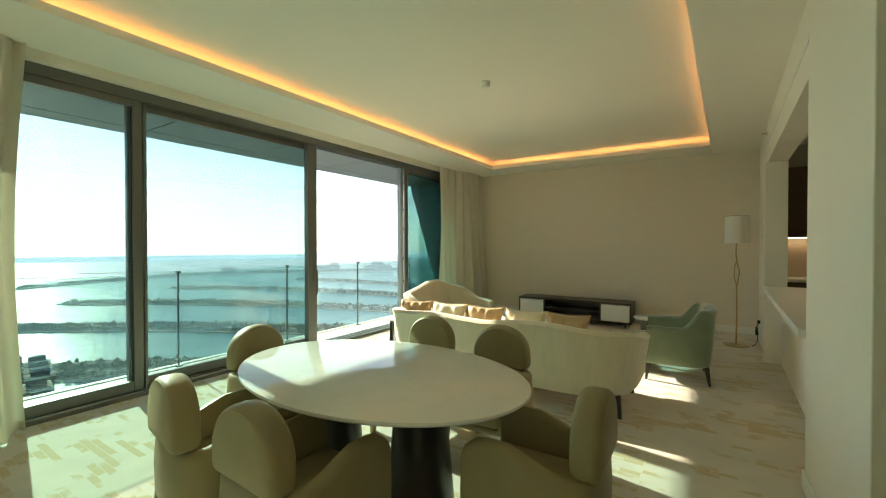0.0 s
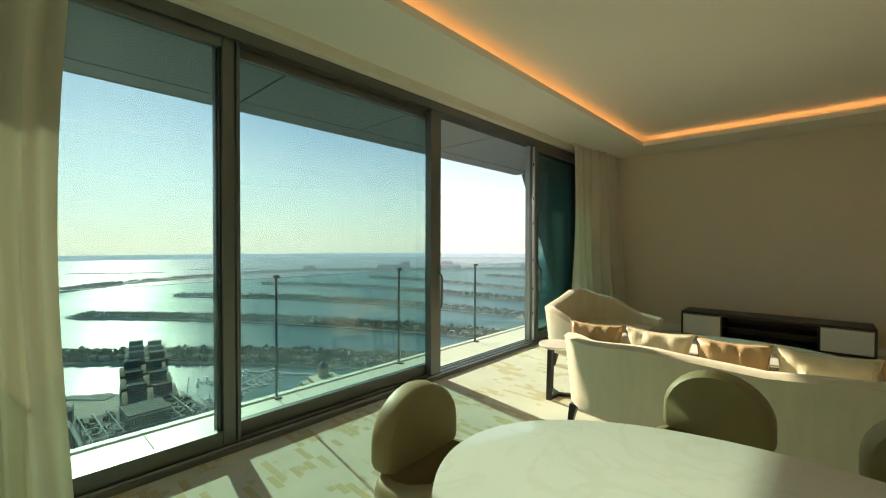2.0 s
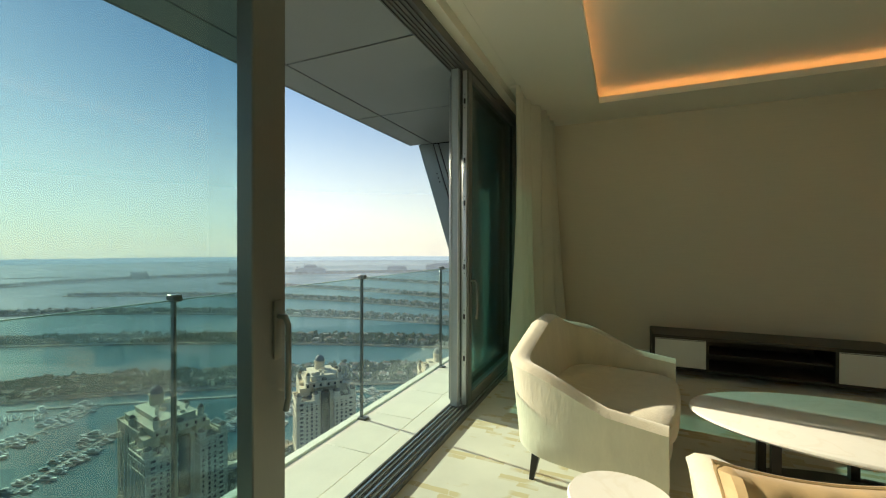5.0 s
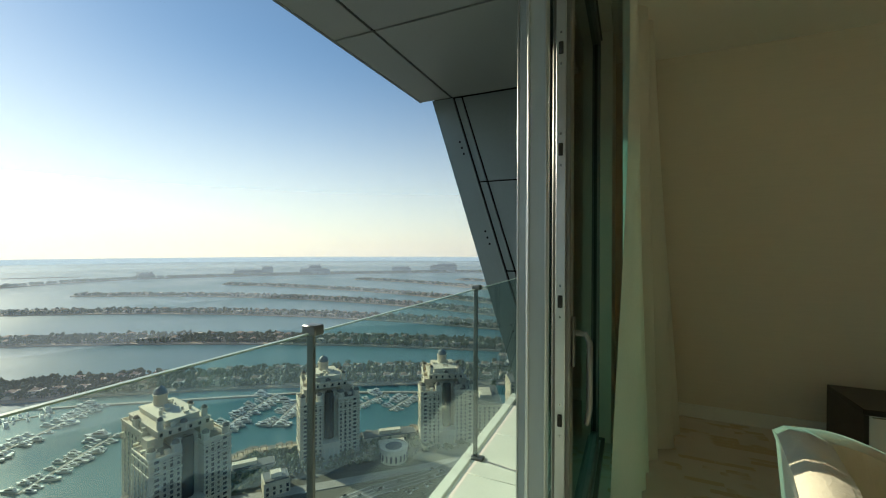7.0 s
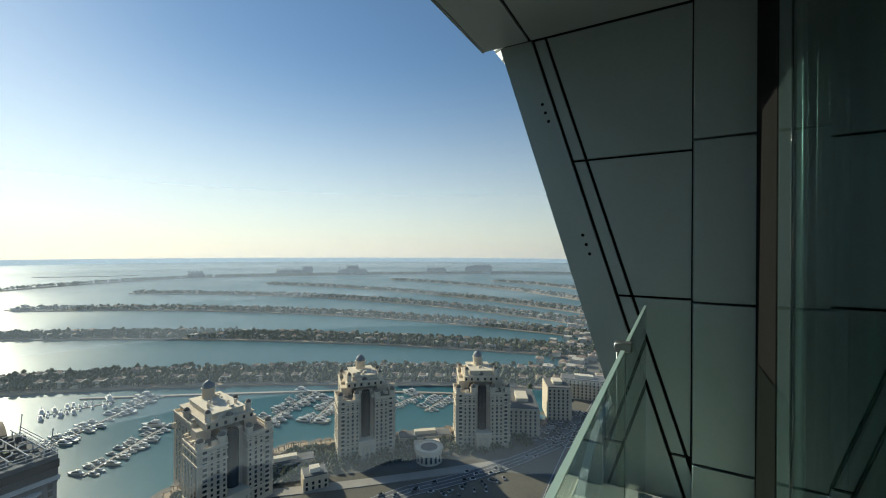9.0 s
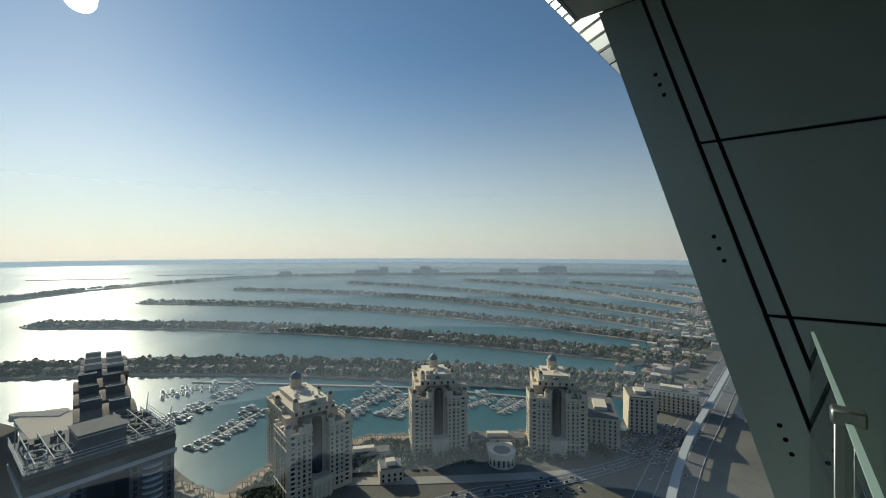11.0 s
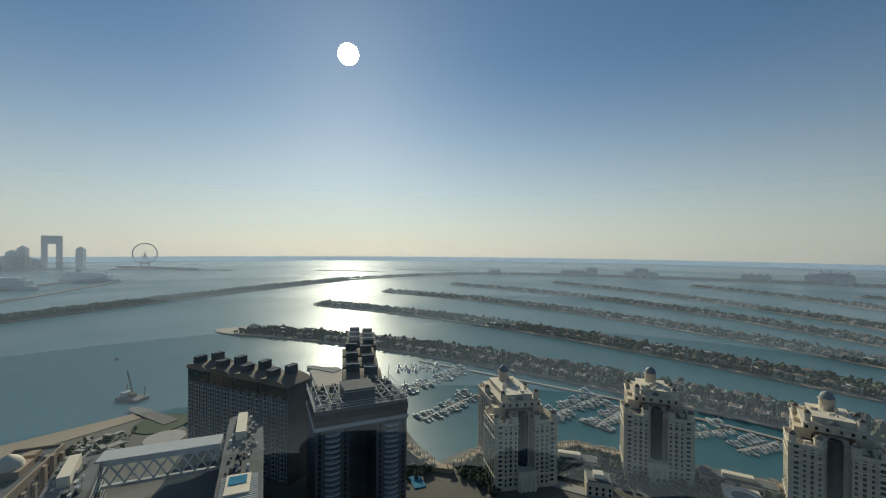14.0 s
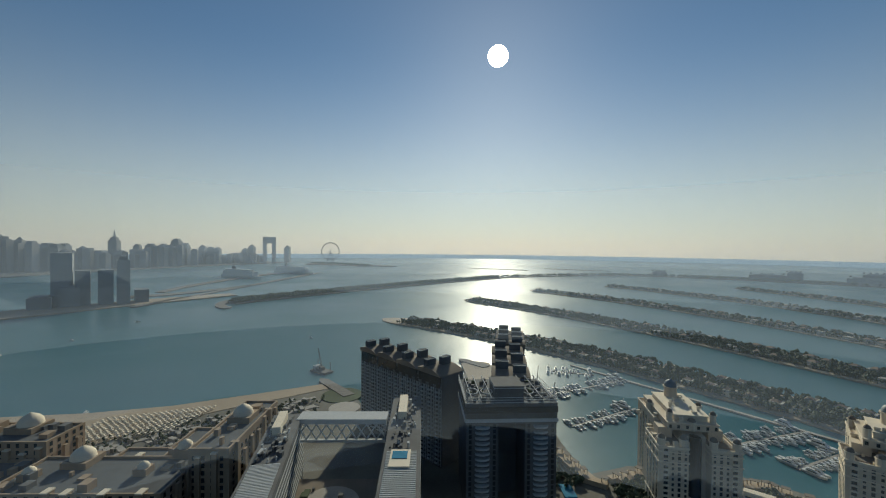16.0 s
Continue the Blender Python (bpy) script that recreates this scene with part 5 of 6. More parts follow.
dg = thing("dredger", "dark dredging barge with a lattice crane", "barge", (-516, -137, SEA), 55)
part("deck", box(-14, 14, -7, 7, 0, 2.6, 0.3, 1), M_RIP, dg)
part("cabin", box(-12, -6, -4, 4, 2.6, 7), M_SLATE2, dg, smooth=False)
part("crane_house", box(-3, 3, -2.5, 2.5, 2.6, 6.5), M_ROOFT, dg, smooth=False)
for o in (-0.9, 0.9):
    part("boom", tube([(0, o, 6.5), (-7, o * .4, 29)], 0.35, 6), M_RIP, dg)
for k in range(7):
    part("brace", tube([(-k, -0.9, 6.5 + k * 3.2), (-k - 1, 0.8, 9.7 + k * 3.2)], 0.18, 5), M_RIP, dg)
for x in (10, -13):
    part("spud", tube([(x, 5, -1), (x, 5, 13)], 0.5, 6), M_RIP, dg)


# ---- towers of the island ----
win_mesh = mesh_of("window", box(-0.75, 0.75, -0.10, 0.25, 0, 2.0), M_WIN, False)
bay_mesh = mesh_of("balcony_bay", box(-1.6, 1.6, -0.9, 0.0, 0, 1.0), M_STONE2, False)


def put_window(me, parent, x, y, z, a=0.0, s=1.0):
    o = new(me.name, me)
    o.parent = parent
    o.matrix_basis = pose(x, y, z, 0, 0, a) @ Matrix.Diagonal((s, 1, s, 1))
    return o


M_DOME = mat("dome_tile", (0.22, 0.24, 0.25), 0.6)


def beige_tower(at, turn, depth, label):
    """Beige residential tower, front towards -y: two wings, recessed centre, stepped top and dome."""
    t = thing("apartment_tower", label, "tower", at, turn, "beige towers by the marina")
    part("wing", box(-22, -6, 0, 24, 0, 43), M_STONE, t, smooth=False)
    part("wing", box(6, 22, 0, 24, 0, 43), M_STONE, t, smooth=False)
    part("centre", box(-6, 6, 7, 24, 0, 48), M_STONE, t, smooth=False)
    part("glass_bay", lathe([(3.6, 12), (3.6, 46), (3.0, 48)], 16, (0, 7.4)), M_WIN, t)
    part("rear_block", box(-17, 17, 24.02, depth, 0, 50), M_STONE, t, smooth=False)
    part("stepped_block", box(-14, 14, 10, depth - 3, 50.02, 54.5), M_STONE, t, smooth=False)
    part("upper_block", box(-9.5, 9.5, 14, depth - 6, 54.52, 58), M_STONE2, t, smooth=False)
    part("porch", box(-6.5, 6.5, -3, 7, 0, 13), M_STONE2, t, smooth=False)
    for x in (-4.5, -1.6, 1.6, 4.5):
        part("column", lathe([(0.8, 0), (0.6, 9.5)], 8, (x, -3.4)), M_STONE2, t)
    for x in (-20, 20, -8, 8):
        for y in (2.5,):
            p = part("turret", lathe([(2.3, 43), (2.3, 47.5), (2.7, 47.6), (2.7, 48.2)], 8, (x, y)), M_STONE2, t)
            part("cupola", lathe([(2.2, 48.2), (1.6, 49.8), (0.3, 50.6)], 8, (x, y)), M_ROOFT, p)
    for x0, x1, y0, y1, z in ((-22.4, -5.6, -0.4, 24.4, 43), (5.6, 22.4, -0.4, 24.4, 43), (-17.4, 17.4, 24.4, depth + 0.4, 50)):
        r = bmesh.new()
        for a in ((x0, x1, y0, y0 + .6), (x0, x1, y1 - .6, y1), (x0, x0 + .6, y0 + .6, y1 - .6), (x1 - .6, x1, y0 + .6, y1 - .6)):
            box(*a, z, z + 1.3, 0, 1, r)
        part("parapet", r, M_STONE2, t, smooth=False)
    d = part("drum", lathe([(4.0, 58), (4.0, 64.0), (4.6, 64.1), (4.6, 64.8)], 12, (0, depth - 12)), M_STONE, t)
    part("dome", lathe([(3.9, 64.8), (3.6, 66.6), (2.7, 68.2), (1.3, 69.0), (0.2, 69.9)], 16, (0, depth - 12)), M_DOME, d, "dark rounded dome")
    for x0, x1 in ((-22.45, -5.55), (5.55, 22.45)):
        for z in (9.5, 34.8, 40.6):
            part("cornice", box(x0, x1, -0.45, 24.01, z, z + 0.7), M_STONE2, t, smooth=False)
    part("cornice", box(-14.5, 14.5, 9.5, depth - 2.5, 54.0, 54.49), M_STONE2, t, smooth=False)
    part("cornice", box(-10, 10, 13.5, depth - 5.5, 57.4, 57.99), M_STONE2, t, smooth=False)
    for x0, x1, z in ((-20.5, -7.5, 43), (7.5, 20.5, 43)):
        part("roof_terrace", box(x0, x1, 5, 22, z, z + 0.4), M_ROOFT, t, smooth=False)
        part("roof_pavilion", box((x0 + x1) / 2 - 4, (x0 + x1) / 2 + 4, 14, 22, z + 0.4, z + 6.5), M_STONE, t, smooth=False)
    for x in (-12.5, -8, -3, 3, 8, 12.5):
        for z in (51.0,):
            put_window(win_mesh, t, x, 9.98, z, 0, 1.0)
    for k in range(48):
        x, y, q = rnd.uniform(-20, 20), rnd.uniform(3, depth - 4), rnd.uniform(0.4, 1.6)
        z = 58 if abs(x) < 8 and 16 < y < depth - 8 else 54.5 if abs(x) < 12 and 11 < y < depth - 5 else 50 if abs(x) < 16 and y > 25 else 43
        part("roof_plant", box(x - q, x + q, y - q * .7, y + q * .7, z, z + rnd.uniform(.8, 3.0)), M_STONE2, t, smooth=False)
    for x, y, z, r in ((-12, 13, 54.5, 1.8), (12, 13, 54.5, 1.8), (-15, 40, 50, 2), (15, 40, 50, 2), (0, 12, 50, 2.4)):
        p = part("turret", lathe([(r, z), (r, z + 4.5), (r + .4, z + 4.6), (r + .4, z + 5.1)], 8, (x, y)), M_STONE2, t)
        part("cupola", lathe([(r, z + 5.1), (r * .7, z + 6.4), (.2, z + 7.2)], 8, (x, y)), M_ROOFT, p)
    for i in range(13):
        z = 3.2 + i * 3.05
        for x in (-7.6, -14.4, 7.6, 14.4):
            put_window(win_mesh, t, x, -0.02, z, 0, 0.8)
        for x in (-11, 11):
            put_window(win_mesh, t, x, -0.02, z, 0, 1.0)
        for x in (-18.2, 18.2):
            put_window(win_mesh, t, x, -0.02, z, 0, 1.5)
            put_window(bay_mesh, t, x, -0.02, z - 0.2)
        for y in (3.5, 9, 14.5, 20):
            put_window(win_mesh, t, -22.02, y, z, -90, 1.2)
            put_window(win_mesh, t, 22.02, y, z, 90, 1.2)
        for y in range(28, int(depth) - 2, 6):
            put_window(win_mesh, t, -17.02, y, z + 4, -90, 1.2)
    return t


beige_tower((-229, 157, SEA + 2), 79, 58, "beige stone apartment tower with a dark dome by the marina")
beige_tower((-204, 247, SEA + 2), 50, 46, "beige stone apartment tower with a dark dome by the marina")
beige_tower((-132, 303, SEA + 2), 33, 46, "beige stone apartment tower with a dark dome by the marina")
for x, y, w, d, h, a in ((-210, 200, 16, 14, 9, 55), (-120, 360, 26, 50, 24, 25), (-98, 400, 22, 30, 30, 25), (-84, 462, 48, 20, 20, 12), (-245, 205, 40, 12, 5, 52), (-180, 292, 44, 12, 5, 40)):
    pv = thing("pavilion", "low beige stone building beside the towers", "building", (x, y, SEA + 2), a)
    part("wall", box(-w / 2, w / 2, -d / 2, d / 2, 0, h), M_STONE, pv, smooth=False)
    part("roof", box(-w / 2 + .8, w / 2 - .8, -d / 2 + .8, d / 2 - .8, h, h + 0.8), M_ROOFG, pv, smooth=False)
    part("penthouse", box(-w / 5, w / 5, -d / 5, d / 5, h + .8, h + 3.5), M_STONE2, pv, smooth=False)
    for k in range(int(w / 4)):
        for z in range(int(h / 3.3)):
            put_window(win_mesh, pv, -w / 2 + 2.2 + k * 4, -d / 2 - 0.02, 1 + z * 3.2)
for x, y, w, d, a in ((-239, 213, 12, 7, 50), (-197, 284, 11, 7, 40), (-111, 384, 14, 10, 30), (-262, 92, 14, 8, 20)):
    solid("pool", box(x - w / 2, x + w / 2, y - d / 2, y + d / 2, SEA + 2, SEA + 2.9), M_POOL, "small bright blue swimming pool", "pool", smooth=False)

rt = thing("rotunda", "low round pale stone pavilion with a grey roof between the towers", "pavilion", (-160, 266, SEA + 2), 40)
part("drum", lathe([(10, 0), (10, 9.5), (10.5, 9.6), (10.5, 10.6), (9.6, 10.7), (9.5, 10.1)], 36), M_STONE2, rt)
part("roof", lathe([(9.4, 9.0), (9.4, 10.0), (0.5, 10.3)], 36), M_ROOFG, rt, "flat grey round roof")
part("rear_block", box(-10, 10, 4, 15, 0, 8.5), M_STONE, rt, smooth=False)
for k in range(9):
    a = math.pi * (1.05 + 0.9 * k / 8)
    part("window", box(10.02 * math.cos(a) - .7, 10.02 * math.cos(a) + .7, 10.02 * math.sin(a) - .4, 10.02 * math.sin(a) + .4, 2, 6.5), M_WIN, rt, smooth=False)
for pts, w in ((((-262, 150), (-190, 205), (-100, 300)), 9), (((-245, 196), (-214, 236), (-172, 296)), 5), (((-150, 300), (-118, 322), (-92, 372)), 6)):
    solid("drive", ribbon(bez(*pts, 20), w, w, SEA, SEA + 2.6, False), M_PAVE, "pale paved drive among the tower gardens", "path", smooth=False)


def slab_tower(at, turn, length, width, h, label):
    """Dark slab with ribbed balcony stacks and paired roof boxes; long side along x."""
    t = thing("slab_tower", label, "tower", at, turn, "dark slabs by the beach")
    part("wall", box(-length / 2, length / 2, -width / 2, width / 2, 0, h - 3), M_SLATE, t, smooth=False)
    n = max(3, int(length / 26))
    for k in range(n):
        x0 = -length / 2 + k * length / n
        x1 = x0 + length / n - 0.4
        g = []
        for i in range(7):
            f = i / 6
            z = h - 2.4 + 2.6 * math.sin(math.pi * f) + 2.0 * (1 - f)
            x = x0 + f * (x1 - x0)
            g.append([(x, -width / 2 - 1.2, h - 3), (x, -width / 2 - 1.2, z), (x, width / 2 + 1.2, z), (x, width / 2 + 1.2, h - 3)])
        part("roof", loft(g), M_ROOFT, t, "curved tan roof segment")
        for dx, y, e in ((0.26, -width * .25, 0), (0.46, width * .25, .8)):
            xc, hw = x0 + dx * (x1 - x0), width * .19
            b = part("roof_box", box(xc - 2.2, xc + 2.2, y - hw, y + hw, h - 2.4, h + 5.6 + e), M_SLATE, t)
            r = bmesh.new()
            for q in (-2.2, 2.0):
                box(xc + q, xc + q + .2, y - hw, y + hw, h + 5.61 + e, h + 6.0 + e, 0, 1, r)
            for q in (-hw, hw - .2):
                box(xc - 2.0, xc + 2.0, y + q, y + q + .2, h + 5.61 + e, h + 6.0 + e, 0, 1, r)
            part("coping", r, M_SLATE2, b, smooth=False)
        part("setback", box(x0 + 1, x1 - 1, -width / 2 - 0.5, width / 2 + 0.5, h - 9.5, h - 3.1), M_WIN, t, smooth=False)
    for s in (-1, 1):
        for i in range(int(length / 8)):
            x = -length / 2 + 4 + i * 8
            st = Heap()
            for z in range(2, int(h - 6), 3):
                if z < h - 12:
                    st.block(x - 1.2, s * (width / 2 + 0.6), z, 2.4, 1.3, 0.8)
                    st.block(x + 2.2, s * (width / 2 + 0.15), z + 0.3, 1.5, 0.3, 0.35)
            for q in (-2.6, 0.3, 1.2, 3.2):
                st.block(x + q, s * (width / 2 + 0.12), 1, 0.32, 0.5, h - 13)
            st.put("facade_balconies", M_SLATE2, "", "", "stuff", t)
            wn_ = Heap()
            for z in range(2, int(h - 6), 3):
                wn_.block(x, s * (width / 2 + 0.03), z + 0.4, 4.4, 0.1, 2.0)
            wn_.put("facade_glazing", M_WIN, "", "", "stuff", t)
    return t


slab_tower((-335, -17, SEA + 2), 43, 104, 22, 68, "dark slab tower with stepped balconies by the beach")
slab_tower((-335, 66, SEA + 2), 172, 96, 25, 67, "dark slab tower receding towards the sea")
slab_tower((-415, 82, SEA + 2), 170, 64, 26, 67, "dark slab tower at the tip of the spit")
# dark tower with an open centre and cluttered roof
ct_ = thing("office_tower", "dark tower with an open centre and cluttered roof terrace", "tower", (-262, 50, SEA + 2), 2)
part("wing", box(-22, 22, -27, -8, 0, 62), M_SLATE, ct_, smooth=False)
part("wing", box(-22, 22, 8, 27, 0, 62), M_SLATE, ct_, smooth=False)
part("back", box(-22, 0, -8, 8, 0, 52), M_SLATE, ct_, smooth=False)
part("bridge", box(-22, 22, -27.5, 27.5, 54, 66), M_SLATE, ct_, smooth=False)
part("glass_band", box(-22.3, 22.3, -27.8, 27.8, 60.5, 64), M_WIN, ct_, smooth=False)
part("white_band", box(-22.5, 22.5, -28, 28, 55, 57), M_SLATE2, ct_, smooth=False)
part("roof_room", box(-4, 14, -9, 9, 66, 73), M_ROOFG, ct_, "grey boxy roof room", False)
part("roof_frame", box(-4.2, 14.2, -9.2, 9.2, 72.0, 72.5), M_SLATE2, ct_, smooth=False)
part("roof_lid", box(-4.4, 14.4, -9.4, 9.4, 73.02, 73.6), M_ROOFG, ct_, smooth=False)
for k in range(46):
    x, y = rnd.uniform(-20, 20), rnd.choice((-1, 1)) * rnd.uniform(10.5, 26)
    part("roof_unit", box(x - rnd.uniform(.3, 1.4), x + 1, y - rnd.uniform(.4, 1.6), y + 1.2, 66, 66 + rnd.uniform(.6, 3)), rnd.choice((M_ROOFG, M_SLATE, M_SLATE, M_LAWN)), ct_, smooth=False)
for y in (-22, 22, -13, 13):
    part("roof_ring", tube([(8 + 5 * math.cos(a * .52), y + 3.5 * math.sin(a * .52), 68.5) for a in range(13)], 0.35, 6), M_SLATE2, ct_)
for y in (-26, 26):
    for x in (-16, 18):
        part("mast", tube([(x, y, 66), (x + 3, y, 78)], 0.2, 5), M_SLATE2, ct_)
for z in (66.4, 68.0, 69.4):
    for y in (-27.6, 27.6):
        part("roof_rail", box(-22, 22, y - .12, y + .12, z, z + .25), M_SLATE2, ct_, smooth=False)
    part("roof_rail", box(21.9, 22.15, -27.4, 27.4, z, z + .25), M_SLATE2, ct_, smooth=False)
for y in (-24, -18, -12, 12, 18, 24):
    part("pergola_beam", box(-20, 21, y - .2, y + .2, 69.0, 69.4), M_SLATE2, ct_, smooth=False)
    for x in (-18, -6, 6, 18):
        part("pergola_post", box(x - .2, x + .2, y - .18, y + .18, 66, 69.0), M_SLATE2, ct_, smooth=False)
for y0 in (-17.5, 17.5):
    for i in range(17):
        z = 2 + i * 3.1
        o = part("curved_balcony", loft([[(22 + 2.6 * math.cos(a), y0 + 4.4 * math.sin(a), z + dz) for a in [math.pi * (k / 8 - .5) for k in range(9)]] for dz in (0, 1.1)]), M_SLATE2, ct_, smooth=False)
        for s in (-7.2, 7.2):
            put_window(win_mesh, ct_, 22.03, y0 + s, z, 90, 1.1)

# pale hotel with two arms, truss bridge and round terrace
ph = thing("terrace_hotel", "pale hotel with two arms round a court and a rooftop truss", "hotel", (0, 0, SEA + 2))


def arm(x0, y0, x1, y1, w, h, lab):
    a, b = Vector((x0, y0)), Vector((x1, y1))
    d = (b - a).normalized()
    n = Vector((-d.y, d.x)) * w / 2
    base = [a + n, a - n, b - n, b + n]
    o = part("arm", loft([[(p.x, p.y, z) for p in base] for z in (0, h)]), M_SLATE, ph, lab, False)
    for k in range(int(h / 3.6)):
        rr = [p + (p - (a + b) / 2).normalized() * 1.0 for p in base]
        part("floor_band", loft([[(p.x, p.y, z) for p in rr] for z in (2 + k * 3.6, 3.1 + k * 3.6)]), M_SLATE2, o, smooth=False)
    rr = [p - (p - (a + b) / 2).normalized() * 1.5 for p in base]
    part("roof", loft([[(p.x, p.y, z) for p in rr] for z in (h, h + 0.6)]), M_ROOFG, o, smooth=False)
    part("white_plant_room", loft([[(p.x, p.y, z) for p in (a.lerp(b, .72) + n * .45, a.lerp(b, .72) - n * .1, a.lerp(b, .93) - n * .1, a.lerp(b, .93) + n * .45)] for z in (h + .6, h + 5.2)]), M_STONE2, o, smooth=False)
    lo = Heap()
    for k in range(34):
        c = a.lerp(b, .06 + k * .011)
        lo.add([(c.x + q * n.x + e * d.x, c.y + q * n.y + e * d.y, h + .6 + z) for z in (0, .7) for q, e in ((-.8, 0), (.8, 0), (.8, .6), (-.8, .6))], [(0, 3, 2, 1), (4, 5, 6, 7), (0, 1, 5, 4), (1, 2, 6, 5), (2, 3, 7, 6), (3, 0, 4, 7)])
    lo.put("roof_louvres", M_SLATE2, "", "", "stuff", o)
    for k in range(60):
        c = a.lerp(b, rnd.uniform(.45, .94)) + n * rnd.uniform(-.7, .7)
        s = rnd.uniform(0.4, 1.7)
        part("roof_unit", box(c.x - s, c.x + s, c.y - s * .5, c.y + s * .5, h + 0.6, h + rnd.uniform(1.2, 3.2)), rnd.choice((M_SLATE2, M_ROOFG, M_ROOFG, M_SLATE)), o, smooth=False)


arm(-150, -68, -256, -86, 17, 53, "pale ribbed hotel arm")
arm(-150, -10, -285, -14, 19, 53, "pale ribbed hotel arm")
part("truss_deck", box(-258, -246, -78, -24, 51, 54), M_SLATE2, ph, smooth=False)
for k in range(9):
    y = -78 + k * 6
    part("truss_bar", tube([(-246, y, 42), (-246, y + 6, 51)], 0.5, 5), M_SLATE2, ph)
    part("truss_bar", tube([(-246, y + 6, 42), (-246, y, 51)], 0.5, 5), M_SLATE2, ph)
part("truss_chord", box(-247, -245, -80, -24, 40.5, 42), M_SLATE2, ph, smooth=False)
part("court", box(-246, -165, -76, -28, 0, 18), M_ROOFT, ph, smooth=False)
part("round_terrace", lathe([(20, 18), (20, 24), (17, 24.2), (16, 22)], 40, (-186, -52)), M_STONE2, ph)
part("pool_deck", box(-208, -192, -17, -7, 53.6, 55.0), M_STONE2, ph, smooth=False)
part("arm_pool", box(-206, -199, -16, -8.5, 55.0, 55.3), M_POOL, ph, smooth=False)
for k in range(30):
    x, y, q = rnd.uniform(-240, -170), rnd.uniform(-72, -32), rnd.uniform(.6, 2.2)
    if (x + 186) ** 2 + (y + 52) ** 2 > 470:
        part("court_furniture", box(x - q, x + q, y - q, y + q, 18, 18 + rnd.uniform(.5, 2.5)), rnd.choice((M_STONE2, M_ROOFG, M_LAWN)), ph, smooth=False)
part("court_deck", lathe([(16, 18.01), (16, 18.4), (.5, 18.5)], 32, (-222, -52)), M_PAVE, ph)

# sandstone hotel with domes
hh = thing("domed_hotel", "sandstone hotel with domes and arcaded terraces", "hotel", (0, 0, SEA + 2))
for x0, x1, y0, y1, h in ((-290, -222, -128, -106, 47), (-236, -200, -215, -128, 36), (-205, -170, -190, -120, 26), (-262, -236, -270, -216, 44), (-236, -190, -262, -216, 34), (-268, -240, -150, -129, 38), (-250, -238, -180, -152, 34)):
    w = part("wing", box(x0, x1, y0, y1, 0, h), M_HOTEL, hh, smooth=False)
    r = bmesh.new()
    for a in ((x0, x1, y0, y0 + 1), (x0, x1, y1 - 1, y1), (x0, x0 + 1, y0 + 1, y1 - 1), (x1 - 1, x1, y0 + 1, y1 - 1)):
        box(*a, h, h + 1.6, 0, 1, r)
    part("parapet", r, M_HOTEL, w, smooth=False)
    part("roof", box(x0 + 2, x1 - 2, y0 + 2, y1 - 2, h, h + 0.5), M_SLATE, w, smooth=False)
    for i in range(int((y1 - y0) / 9)):
        y = y0 + 5.5 + i * 9
        e = rnd.uniform(-7, 3)
        part("facade_bay", box(x1 - 3, x1 + 1.5, y - 1.4, y + 1.4, 0, h + e), M_HOTEL, w, smooth=False)
        part("bay_cornice", box(x1 - 3.2, x1 + 1.8, y - 1.7, y + 1.7, h + e, h + e + .7), M_STONE2, w, smooth=False)
    for i in range(int((x1 - x0) / 9)):
        x = x0 + 5.5 + i * 9
        e = rnd.uniform(-7, 3)
        part("facade_bay", box(x - 1.4, x + 1.4, y1 - 3, y1 + 1.5, 0, h + e), M_HOTEL, w, smooth=False)
    for i in range(int((y1 - y0) / 5)):
        for k in range(int(h / 4)):
            put_window(win_mesh, hh, x1 + 0.02, y0 + 3 + i * 5, 2 + k * 4, 90, 1.2)
    for i in range(int((x1 - x0) / 5)):
        for k in range(int(h / 4)):
            put_window(win_mesh, hh, x0 + 3 + i * 5, y1 + 0.02, 2 + k * 4, 180, 1.2)
for k in range(60):
    x0, x1, y0, y1, h = rnd.choice(((-288, -224, -126, -108, 47), (-234, -202, -213, -130, 36), (-203, -172, -188, -122, 26), (-260, -238, -268, -218, 44), (-234, -192, -260, -218, 34)))
    x, y, q = rnd.uniform(x0 + 3, x1 - 3), rnd.uniform(y0 + 3, y1 - 3), rnd.uniform(.8, 3.2)
    part("roof_room", box(x - q, x + q, y - q * .8, y + q * .8, h + 0.5, h + rnd.uniform(1.5, 5)), rnd.choice((M_HOTEL, M_HOTEL, M_ROOFG)), hh, smooth=False)
for x, y, z, r in ((-262, -117, 47, 6), (-238, -139, 38, 4), (-230, -190, 36, 6), (-215, -205, 36, 3), (-254, -242, 44, 6.5), (-220, -150, 36, 3), (-212, -232, 34, 4)):
    d = part("tower_base", box(x - r * 1.15, x + r * 1.15, y - r * 1.15, y + r * 1.15, z, z + 4), M_HOTEL, hh, smooth=False)
    part("dome", lathe([(r, z + 4), (r * .92, z + 4 + r * .4), (r * .66, z + 4 + r * .72), (r * .3, z + 4 + r * .93), (.1, z + 4 + r * 1.1)], 20, (x, y)), M_STONE2, d, "pale rounded dome")

